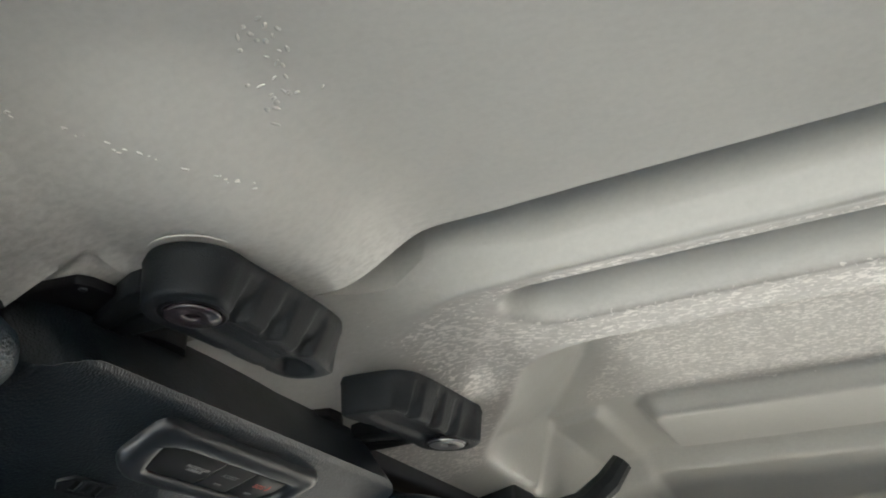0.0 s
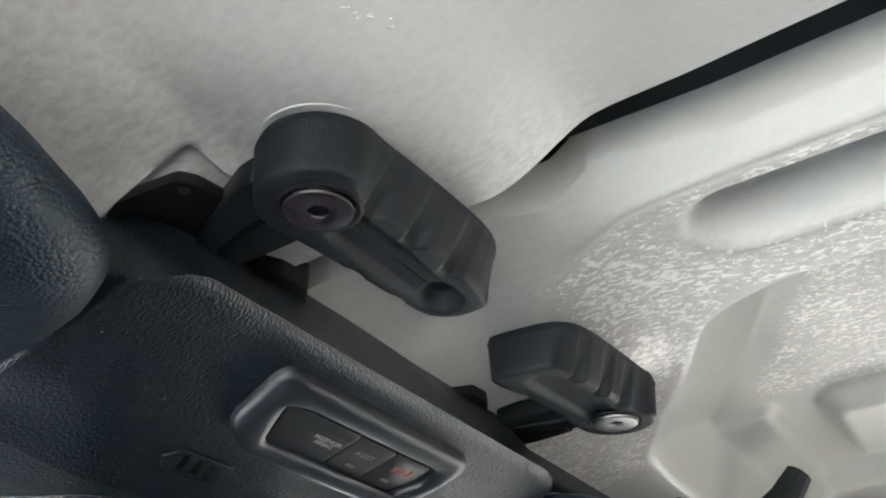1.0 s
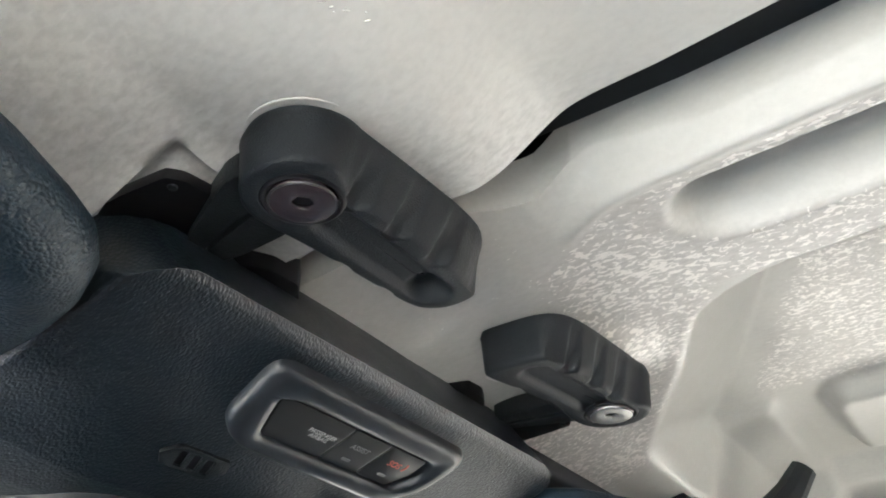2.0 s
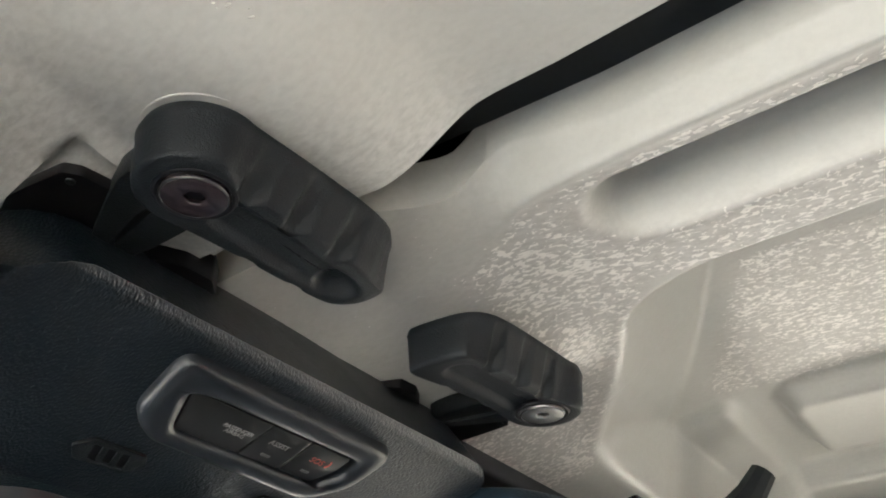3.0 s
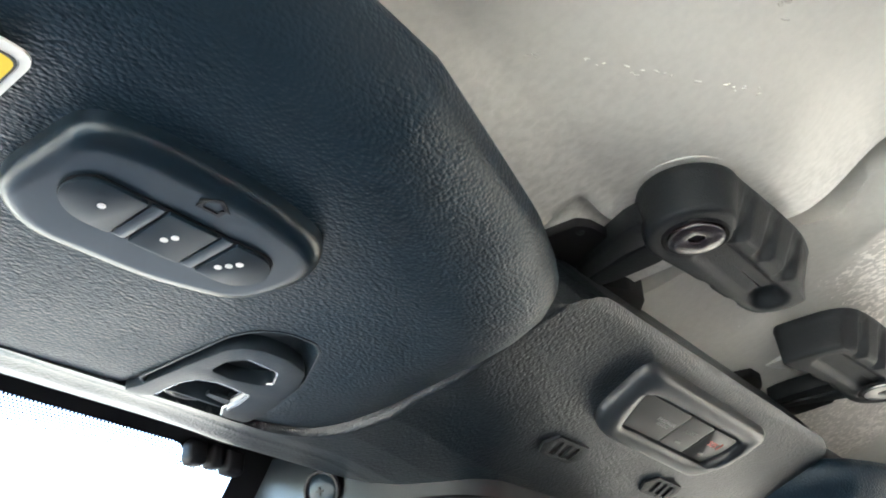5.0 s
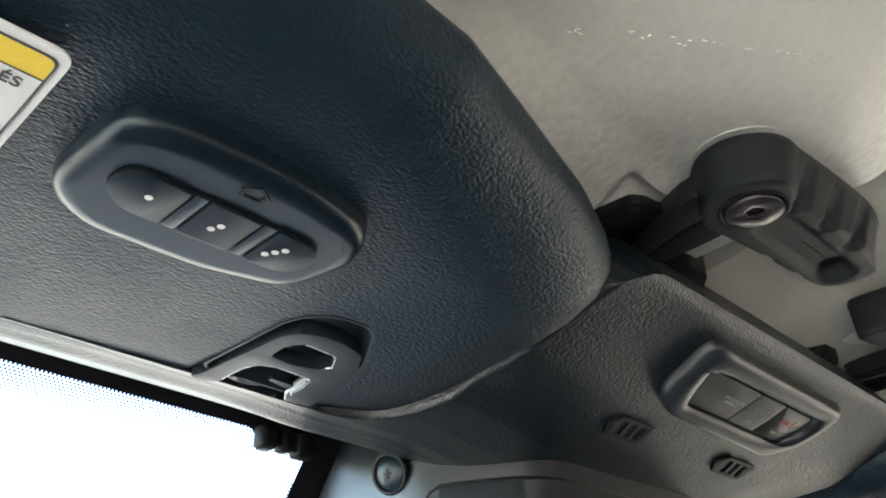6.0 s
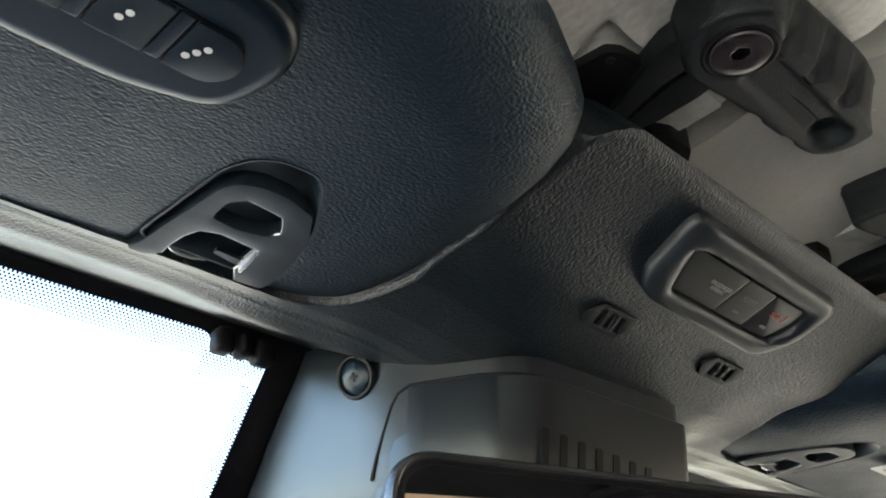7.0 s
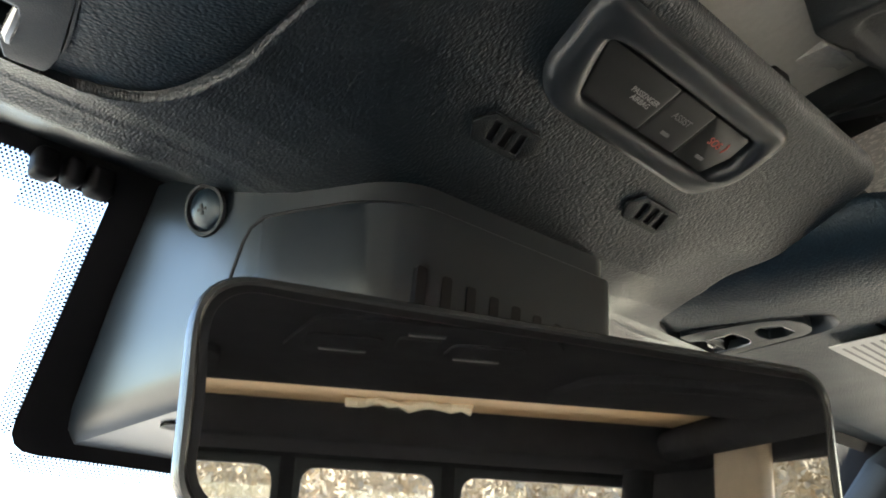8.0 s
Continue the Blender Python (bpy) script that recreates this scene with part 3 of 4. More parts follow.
def z_header(x, y):
    half = sum(np.interp(y + d, [0.24, 0.262, 0.285, 0.31, 0.335, 0.353, 0.372, 0.384, 0.3895, 0.3945, 0.398, 0.404, 0.47], [0.130, 0.134, 0.137, 0.139, 0.1385, 0.139, 0.145, 0.152, 0.160, 0.174, 0.20, 0.9, 0.9]) for d in (-0.006, -0.003, 0, 0.003, 0.006)) / 5
    wall = np.interp(y, [0.29, 0.33], [0.016, 0.009])
    inside = step((half - np.abs(x - CX) + wall - 0.006) / wall)
    lip = step((y - 0.385) / 0.03)
    far = step((np.abs(x - CX) - 0.16) / 0.05)
    z = hz(y) + 0.003 * lip * far * (1 - step((y - 0.42) / 0.03))
    z = z + 0.0062 * step((np.abs(x - CX) - 0.070) / 0.060) * step((y - 0.305) / 0.035) * (1 - step((y - 0.400) / 0.025))
    return np.minimum(z + (1 - inside) * 0.034, np.maximum(1.576, z))


def rear_line(x):
    """Where the header's rear edge runs: back over the console, forward above the visors."""
    return np.interp(np.abs(x - CX), [0, 0.112, 0.119, 0.125, 0.129, 0.133, 0.140, 0.150], [0.2540, 0.2540, 0.2550, 0.2580, 0.2630, 0.270, 0.295, 0.323])


ts = np.r_[np.linspace(0, 0.13, 20, endpoint=False), np.linspace(0.13, 0.50, 90, endpoint=False), np.linspace(0.50, 1, 130)]
xs = np.r_[np.linspace(-0.36, 0.10, 50, endpoint=False), np.linspace(0.10, 0.23, 130, endpoint=False), np.linspace(0.23, 0.455, 80, endpoint=False), np.linspace(0.455, 0.59, 100, endpoint=False), np.linspace(0.59, 1.046, 50)]
X = np.repeat(xs[None, :], len(ts), 0)
Y = rear_line(X) + ts[:, None] * (0.463 - rear_line(X))
Z = z_header(X, Y)
wall = np.array([1.0, 0.75, 0.5, 0.25, 0.08])[:, None]      # the smooth rear wall, leaning forward as it rises
top = np.maximum(1.602 - Z[:1], 0.004)
X, Y, Z = np.r_[X[:5], X], np.r_[Y[:1] + wall * 0.75 * top, Y], np.r_[Z[:1] + wall * top, Z]
header = thing("header_trim", (CX, 0.35, 1.55), "charcoal grained plastic header trim above the windscreen", "header trim")
part("shell", sheet(X, Y, Z, 0.004, None, 0.010), M_HEADER, header, smooth=60)
SLOPE = 0.351


def on_header(x, y):
    return down(x, y, float(hz(y)), SLOPE)


# switch panel
HP = on_header(0.3395, 0.2855)
panel = thing("switch_panel", HP.translation, "dark overhead switch panel with airbag, assist and emergency buttons", "switch panel")
outer = rounded([(-0.0615, 0.0235), (0.0605, 0.0225), (0.0620, -0.004), (0.0500, -0.0225), (-0.044, -0.0205), (-0.0555, -0.010)], [0.010, 0.006, 0.006, 0.008, 0.012, 0.006], 5)
inner = rounded([(-0.0475, 0.0115), (0.0470, 0.0115), (0.0505, 0.000), (0.0445, -0.0115), (-0.0370, -0.0115)], [0.004, 0.003, 0.003, 0.003, 0.004], 4)
o, i_ = resample(outer, 120), resample(inner, 120)
k = int(np.argmin(np.linalg.norm(i_ - i_.mean(0) - (o[0] - o.mean(0)) * 0.7, axis=1)))
i_ = np.roll(i_, -k, 0)
bm = bmesh.new()
loops = []
for w, z in ((0.0, -0.001), (0.02, 0.0025), (0.12, 0.0052), (0.35, 0.0066), (0.70, 0.0066), (0.92, 0.0055), (1.0, 0.0035), (1.0, -0.0015)):
    loops.append([bm.verts.new((*(a * (1 - w) + b * w), z)) for a, b in zip(o, i_)])
for a, b in zip(loops, loops[1:]):
    for q in range(120):
        bm.faces.new((a[q], a[(q + 1) % 120], b[(q + 1) % 120], b[q]))
part("bezel", moved(bm, HP), M_TRIM, panel, "raised dark satin surround", smooth=50)
part("well", moved(plate(inner, [], -0.0014, 0.0002), HP), M_BLACK, panel)
for nm, corners in (("airbag_indicator", [(-0.0465, 0.0105), (-0.0045, 0.0105), (-0.0045, -0.0105), (-0.0372, -0.0105)]),
                    ("assist_button", [(-0.0035, 0.0105), (0.0190, 0.0105), (0.0190, -0.0105), (-0.0035, -0.0105)]),
                    ("emergency_button", [(0.0200, 0.0105), (0.0435, 0.0105), (0.0445, 0.0010), (0.0395, -0.0105), (0.0200, -0.0105)])):
    b = part(nm, moved(plate(rounded(corners, 0.0012, 3), [], 0.0, 0.0044, 0.0006), HP), M_SWITCH, panel)
    at = HP @ Matrix.Translation((0, 0, 0.0045))
    if nm == "airbag_indicator":
        letters("PASSENGER\nAIRBAG", 0.0030, at @ Matrix.Translation((-0.0145, 0.0, 0)), M_PRINT, "lettering", b)
    elif nm == "assist_button":
        letters("ASSIST", 0.0038, at @ Matrix.Translation((0.0078, 0.002, 0)), M_FAINT, "lettering", b)
        part("lamp", moved(plate(rounded([(0.005, -0.0065), (0.010, -0.0065), (0.010, -0.0050), (0.005, -0.0050)], 0.0006, 2), [], 0.0044, 0.0047), HP), M_FAINT, b)
    else:
        letters("SOS", 0.0046, at @ Matrix.Translation((0.0310, 0.002, 0)), M_RED, "lettering", b, "red lettering")
        bmr = plate([(0.0368 + 0.0016 * math.cos(radians(a)) * s, 0.0028 + 0.0026 * math.sin(radians(a)) * s) for s, rng in ((1.0, range(-70, 71, 20)), (0.65, range(70, -71, -20))) for a in rng], [], 0.0044, 0.0047)
        part("handset_mark", moved(bmr, HP), M_RED, b, "red handset mark")
        part("lamp", moved(plate(rounded([(0.029, -0.0065), (0.034, -0.0065), (0.034, -0.0050), (0.029, -0.0050)], 0.0006, 2), [], 0.0044, 0.0047), HP), M_FAINT, b)


def microphone(x, y):
    m = on_header(x, y)
    mic = thing("microphone_grille", m.translation, "small black slotted microphone grille set in the header", "microphone", "microphone grilles")
    out = rounded([(-0.0165, 0.000), (-0.0115, 0.0068), (0.0130, 0.0068), (0.0165, 0.001), (0.0115, -0.0065), (-0.0115, -0.0065)], 0.0012, 3)
    holes = [rounded([(c - 0.0032, 0.0045), (c + 0.0008, 0.0045), (c + 0.0036, -0.0042), (c - 0.0004, -0.0042)], 0.0006, 2) for c in (-0.0065, 0.0000, 0.0065)]
    part("grille", moved(plate(out, holes, 0.0002, 0.0014, 0.0004), m), M_LEVER, mic)
    part("backing", moved(plate(out, [], -0.0012, 0.0004), m), M_FRIT, mic)


microphone(0.2975, 0.3235)
microphone(0.3865, 0.3225)


# ---- roof latches ----
def latch(side, x0, lift, bolt_mat, label, turn=0.0, reach=1.0, grips=(0.245, 0.2655, 0.2865), socket=0.0032, blunt=False):
    """A lever latch; side 1 points to the car's right, -1 to its left."""
    def place(x, y):
        c, k = math.cos(radians(turn)), math.sin(radians(turn))
        dx, dy = x - 0.235, y - 0.216
        dx *= reach if dx > 0 else 1.0
        return (x0 + side * (c * dx - k * dy), 0.216 + k * dx + c * dy)
    z0, z1 = 1.5780 + lift, 1.5995 + lift
    root = thing("roof_latch", (*place(0.235, 0.216), z1), label, "latch", "roof latches")
    line = [(0.235 + 0.0208 * math.cos(radians(a)), 0.2160 + 0.0208 * math.sin(radians(a))) for a in range(80, 281, 10)]
    if blunt:
        line += [(0.2600, 0.1945), (0.3000, 0.1935), (0.3130, 0.1970), (0.3195, 0.2060), (0.3215, 0.2180), (0.3225, 0.2290), (0.3220, 0.2350), (0.3160, 0.2365), (0.2900, 0.2340), (0.2600, 0.2335)]
    else:
        line += [(0.2600, 0.1938), (0.3030, 0.1925), (0.3160, 0.2010), (0.3195, 0.2140), (0.3165, 0.2240), (0.3095, 0.2300), (0.2900, 0.2315), (0.2600, 0.2335)]
    for _ in range(2):              # corners cut twice
        nxt = line[1:] + line[:1]
        line = [q for a, b in zip(line, nxt) for q in ((0.75 * a[0] + 0.25 * b[0], 0.75 * a[1] + 0.25 * b[1]), (0.25 * a[0] + 0.75 * b[0], 0.25 * a[1] + 0.75 * b[1]))]
    out = resample(line, 220)

    def under(x, y):
        d = math.hypot(x - min(max(x, 0.252), 0.303), (y - 0.2165))
        dep = 0.0026 * float(step((0.0092 - d) / 0.0040))
        d2 = math.hypot(x - 0.3015, y - 0.2165)
        seat = 0.0016 * float(step((0.0132 - math.hypot(x - 0.235, y - 0.216)) / 0.001))
        return z0 + dep + socket * float(step((0.0088 - d2) / 0.0055)) + seat

    def press(x, y, z):
        rel = (z - z0) / (z1 - z0)
        if y < 0.2065:
            y += 0.0060 * (1 - rel) * float(step((0.2065 - y) / 0.010)) * float(step((x - 0.225) / 0.02))
            g = sum(math.exp(-((x - 0.004 * rel - c) / 0.0042) ** 6) for c in grips)
            y += 0.0044 * g * (0.35 + 0.65 * float(step((0.45 - rel) / 0.25))) * float(step((0.85 - rel) / 0.15)) * float(step((0.209 - y) / 0.006))
        if y > 0.228 and rel < 0.25:
            y -= 0.0010 * sum(math.exp(-((x - c) / 0.004) ** 4) for c in (0.272, 0.294))
        px, py = place(x, y)
        return (px, py, z)
    levels = [(0.004, 0.9, z1), (0.004, 0, z1), (0.001, 0, z1 - 0.001), (0, 0, z1 - 0.004)]
    levels += [(0.0002 * q, 0, z1 + (z0 - z1) * q / 8) for q in range(2, 7)]
    levels += [(0.0014, 0, z0 + 0.0026), (0.0018, 0, z0 + 0.0008), (0.0030, 0, under)]
    levels += [(0.0036, s / 14, under) for s in range(1, 15)]
    part("lever", rings(out, ((0.235, 0.216), (0.300, 0.216)), levels, press), M_LEVER, root, smooth=50)
    cx, cy = place(0.235, 0.216)
    hexa = [(cx + 0.0034 * math.cos(math.pi * k / 3 + 0.3), cy + 0.0034 * math.sin(math.pi * k / 3 + 0.3)) for k in range(6)]
    ring = [(cx + 0.0108 * math.cos(2 * math.pi * k / 40), cy + 0.0108 * math.sin(2 * math.pi * k / 40)) for k in range(40)]
    b = part("bolt", plate(ring, [hexa], z0 - 0.0012, z0 + 0.0010, 0.0006), bolt_mat, root, "round socket-head bolt")
    part("rim", tube([(cx + 0.0103 * math.cos(2 * math.pi * k / 40), cy + 0.0103 * math.sin(2 * math.pi * k / 40), z0 - 0.0009) for k in range(41)], 0.0004, 6), M_RIM, b, "thin glossy rim")
    part("socket", disc(cx, cy, 0.004, z0 + 0.0008, z0 + 0.0014), M_FRIT, b)
    seat = []
    for k in range(41):
        seat.append((cx + 0.0122 * math.cos(2 * math.pi * k / 40), cy + 0.0122 * math.sin(2 * math.pi * k / 40), z0 + 0.0006))
    part("seat_ring", tube(seat, 0.0011, 8), M_FRIT, root)
    # bracket arms that run forward to the header
    for nm, pts, za, zb, mt, lb in (
            ("bracket", [(0.2105, 0.2690), (0.2118, 0.2530), (0.2165, 0.2495), (0.2270, 0.2480), (0.2350, 0.2540), (0.2440, 0.2720), (0.2520, 0.2930), (0.2100, 0.2930)], 1.5885, 1.5925, M_FRIT, ""),
            ("arm", [(0.2205, 0.2300), (0.2215, 0.2370), (0.2268, 0.2490), (0.2370, 0.2700), (0.2425, 0.2735), (0.2440, 0.2690), (0.2375, 0.2480), (0.2360, 0.2300)], 1.5845, 1.5940, M_LEVER, ""),
            ("arm", [(0.2390, 0.2310), (0.2395, 0.2430), (0.2455, 0.2690), (0.2490, 0.2745), (0.2530, 0.2735), (0.2545, 0.2600), (0.2535, 0.2420), (0.2510, 0.2310)], 1.5850, 1.5940, M_LEVER, ""),
            ("strip", [(0.2560, 0.2450), (0.2790, 0.2450), (0.2800, 0.2600), (0.2800, 0.2770), (0.2560, 0.2800)], 1.5965, 1.6000, M_PIN, "pale metal strip"),
            ("foot", [(0.2360, 0.2760), (0.2549, 0.2815), (0.2655, 0.2705), (0.2740, 0.2660), (0.2870, 0.2655), (0.2970, 0.2740), (0.2990, 0.302), (0.198, 0.302), (0.2150, 0.286)], 1.5900, 1.6020, M_FRIT, "")):
        bm = plate([place(*p) for p in rounded(pts, 0.0015, 3)], [], za + lift, zb + lift, 0.0008)
        part(nm, bm, mt, root, lb)
    part("rivet", disc(*place(0.2165, 0.2545), 0.0016, 1.5878 + lift, 1.5895 + lift, 0.0005, 16), M_LEVER, root)
    return root


latch(1, 0.2345, 0.0, M_BOLT, "black lever roof latch with ribbed grip and a dark bolt")
latch(-1, 0.4540, 0.0035, M_STEEL, "black lever roof latch with ribbed grip and a bright bolt", 6.0, 0.89, (0.2535, 0.2745, 0.2975), 0.0, True)


# ---- sun visors ----
VZ = 1.533


def poly_inside(x, y, corners):
    """How far inside a convex outline, clockwise or not, a point lies."""
    best = 1e9
    area = sum(corners[k - 1][0] * corners[k][1] - corners[k][0] * corners[k - 1][1] for k in range(len(corners)))
    for k in range(len(corners)):
        (ax, ay), (bx, by) = corners[k - 1], corners[k]
        d = ((bx - ax) * (y - ay) - (by - ay) * (x - ax)) / math.hypot(bx - ax, by - ay)
        best = min(best, d if area > 0 else -d)
    return best


CUP = [(0.1105, 0.4120), (0.1118, 0.3570), (0.1124, 0.3315), (0.1165, 0.3217), (0.1240, 0.3160), (0.1365, 0.3152), (0.1428, 0.3195), (0.1565, 0.3425), (0.1655, 0.3728), (0.1690, 0.4120)]


def sun_visor(side, label):
    """side 1: the driver's; -1: its mirror image across the car."""
    def px(x):
        return x if side > 0 else 2 * CX - x
    root = thing("sun_visor", (px(-0.02), 0.30, VZ + 0.02), label, "sun visor", "sun visors")
    line = [(-0.270, 0.216), (-0.10, 0.212), (0.050, 0.2105), (0.084, 0.2130), (0.120, 0.2235), (0.156, 0.2345), (0.180, 0.2450), (0.194, 0.2530), (0.203, 0.2640), (0.210, 0.280),
            (0.2145, 0.300), (0.2160, 0.325), (0.2120, 0.353), (0.205, 0.372), (0.198, 0.384), (0.190, 0.3895), (0.174, 0.3945), (0.123, 0.4015), (0.047, 0.411), (-0.06, 0.417), (-0.270, 0.424)]
    out = resample(line, 420)

    def edge(y):
        return 1.5370 + 0.020 * float(step((0.385 - y) / 0.08))

    def under(x, y):
        cup = 0.013 * float(step(poly_inside(x, y, CUP) / 0.009))
        return VZ + cup

    def bend(q):
        return lambda x, y: max(VZ + (edge(y) - VZ) * (1 - math.sqrt(1 - (1 - q) ** 2)), under(x, y))

    def flip(x, y, z):
        return (px(x), y, z)
    levels = [(0.012, 0.8, 1.5660), (0.012, 0, 1.5660), (0.0015, 0, lambda x, y: edge(y) + 0.005), (0, 0, lambda x, y: edge(y) + 0.001)]
    levels += [(0.048 * q, 0, bend(q)) for q in (0.0, 0.015, 0.04, 0.08, 0.14, 0.22, 0.30, 0.40, 0.50, 0.60, 0.70, 0.80, 0.90, 1.0)]
    levels += [(0.048, s / 90, under) for s in range(1, 90)]
    part("body", rings(out, ((-0.15, 0.305), (0.105, 0.305)), levels, flip), M_VISOR, root, smooth=60)
    # retaining clip in its smooth cup
    bowl = rounded([(0.1112, 0.3850)] + CUP[1:-1] + [(0.1672, 0.3850)], 0.005, 5)
    part("cup", rings(resample(bowl, 160), ((0.136, 0.345), (0.140, 0.365)), [(0, 0.9, VZ + 0.0145), (0, 0, VZ + 0.0145), (0, 0, VZ - 0.0003), (0.0010, 0, VZ - 0.0002), (0.0030, 0, VZ + 0.0026), (0.0055, 0, VZ + 0.0068), (0.0075, 0, VZ + 0.0092),
         (0.0100, 0, VZ + 0.0102), (0.0100, 0.9, VZ + 0.0104)], flip), M_CLIP, root, "smooth slate cup")
    frame_line = rounded([(0.1125, 0.3945), (0.1150, 0.3880), (0.1164, 0.3615), (0.1178, 0.3405), (0.1210, 0.3346), (0.1278, 0.3314), (0.1378, 0.3313), (0.1496, 0.3355), (0.1568, 0.3472), (0.1611, 0.3629), (0.1658, 0.3798), (0.1660, 0.3900),
                          (0.1545, 0.3910), (0.1502, 0.3832), (0.1508, 0.3696), (0.1487, 0.3655), (0.1457, 0.3655), (0.1327, 0.3645), (0.1259, 0.3674), (0.1235, 0.3742), (0.1231, 0.3841), (0.1238, 0.3920), (0.1185, 0.3950)], 0.0025, 4)
    hole = rounded([(0.1246, 0.3575), (0.1238, 0.3474), (0.1278, 0.3405), (0.1426, 0.3418), (0.1486, 0.3521), (0.1446, 0.3562), (0.1345, 0.3590)], 0.0018, 4)
    clip = part("clip", plate([(px(x), y) for x, y in frame_line], [[(px(x), y) for x, y in hole]], VZ - 0.0010, VZ + 0.005, 0.0016, 4), M_CLIP, root, "smooth plastic clip frame")
    # the shine on the clip's rounded edges, put in as pale bars
    part("clip_lip", tube([(px(x), y, VZ + 0.001) for x, y in ((0.1236, 0.3850), (0.1268, 0.3878), (0.1298, 0.3890), (0.1357, 0.3887), (0.1394, 0.3864))], 0.0010, 8), M_HIGHLIGHT, clip, "lip painted pale for its highlight")
    part("clip_edge", tube([(px(x), y, VZ - 0.0004) for x, y in ((0.1240, 0.3900), (0.1233, 0.3841), (0.1238, 0.3742), (0.1261, 0.3676), (0.1327, 0.3648), (0.1455, 0.3658), (0.1485, 0.3660), (0.1504, 0.3698), (0.1499, 0.3832), (0.1545, 0.3905))], 0.0006, 6), M_HIGHLIGHT, clip, "pale line painted as the edge's highlight")
    part("hole_edge", tube([(px(x), y, VZ - 0.0006) for x, y in ((0.1280, 0.3408), (0.1350, 0.3412), (0.1422, 0.3421), (0.1456, 0.3470), (0.1480, 0.3515), (0.1466, 0.3535))], 0.00045, 6), M_HIGHLIGHT, clip, "pale line painted as the edge's highlight")
    part("prong", tube([(px(x), y, VZ + 0.0006) for x, y in ((0.1490, 0.3672), (0.1502, 0.3730), (0.1512, 0.3800), (0.1535, 0.3870))], [0.0014, 0.0022, 0.0023, 0.0012], 10), M_HIGHLIGHT, clip, "rounded prong painted pale for its reflection")
    part("clip_tongue", plate([(px(x), y) for x, y in ((0.1384, 0.3770), (0.1475, 0.3775), (0.1510, 0.3800), (0.1500, 0.3820), (0.1386, 0.3795))], [], VZ, VZ + 0.0015), M_CLIP, clip)
    return root


driver_visor = sun_visor(1, "charcoal vinyl sun visor with door-opener buttons, folded up")
passenger_visor = sun_visor(-1, "charcoal vinyl sun visor with a white warning label, folded up")

# ---- garage-door buttons on the driver's visor ----
HV = down(0.0555, 0.2795, VZ - 0.0022)
remote = thing("door_opener", HV.translation, "black oval three-button door opener set in the visor", "door opener")
oval = resample(rounded([(-0.0380, -0.004), (-0.0365, 0.0175), (-0.022, 0.0225), (0.012, 0.0228), (0.037, 0.0170), (0.0450, 0.001), (0.0390, -0.0235), (0.012, -0.0315), (-0.025, -0.0318), (-0.0385, -0.020)], 0.0095, 6), 140)
levels = [(0, 0, -0.003), (0, 0, 0.0006), (0.0003, 0, 0.0018), (0.0010, 0, 0.0030), (0.0022, 0, 0.0040), (0.0040, 0, 0.0047), (0.0060, 0, 0.0049), (0.0068, 0, 0.0049)]
levels += [(0.0068, s / 6, 0.0049) for s in range(1, 7)]
part("housing", moved(rings(oval, ((-0.015, 0), (0.015, 0)), levels), HV), M_HOME, remote, smooth=60)
HV = HV @ Matrix.Translation((0, 0, 0.0003))
part("well", moved(plate(rounded([(-0.0268, 0.0061), (0.0285, 0.0061), (0.0335, -0.004), (0.0285, -0.0134), (-0.0215, -0.0134), (-0.0300, -0.005)], 0.008, 5), [], 0.004, 0.0050), HV), M_FRIT, remote)
for q, (corners, dots) in enumerate((
        ([(-0.0295, -0.005), (-0.0265, 0.0055), (-0.0105, 0.0055), (-0.0105, -0.0128), (-0.0215, -0.0128)], [(-0.0180, -0.0030)]),
        ([(-0.0048, 0.0055), (0.0100, 0.0055), (0.0100, -0.0128), (-0.0048, -0.0128)], [(0.0010, -0.0052), (0.0024, -0.0024)]),
        ([(0.0157, 0.0055), (0.0280, 0.0055), (0.0330, -0.004), (0.0283, -0.0128), (0.0157, -0.0128)], [(0.0188, -0.0064), (0.0204, -0.0038), (0.0220, -0.0012)]))):
    rad = [0.006, 0.006, 0.0008, 0.0008, 0.009] if q == 0 else 0.0008 if q == 1 else [0.0008, 0.007, 0.004, 0.009, 0.0008]
    b = part("button", moved(plate(rounded(corners, rad, 5), [], 0.0046, 0.0060, 0.0006), HV), M_BUTTON, remote)
    for dx, dy in dots:
        part("dot", moved(disc(dx, dy, 0.00105, 0.0059, 0.0062, 0, 16), HV), M_DOT, b, "white dot")
for c in (-0.0077, 0.0128):
    part("divider", moved(plate(rounded([(c - 0.0019, 0.0055), (c + 0.0019, 0.0055), (c + 0.0019, -0.0128), (c - 0.0019, -0.0128)], 0.0005, 2), [], 0.0046, 0.0056, 0.0003), HV), M_HOME, remote)
house = [(-0.0035, -0.002), (-0.0035, 0.001), (-0.0045, 0.001), (0.0, 0.0045), (0.0045, 0.001), (0.0035, 0.001), (0.0035, -0.002)]
part("house_mark", moved(plate(house, [[(x * 0.66, y * 0.66 + 0.0002) for x, y in house]], 0.0047, 0.0050), HV @ Matrix.Translation((0.0015, 0.0140, 0))), M_FRIT, remote)

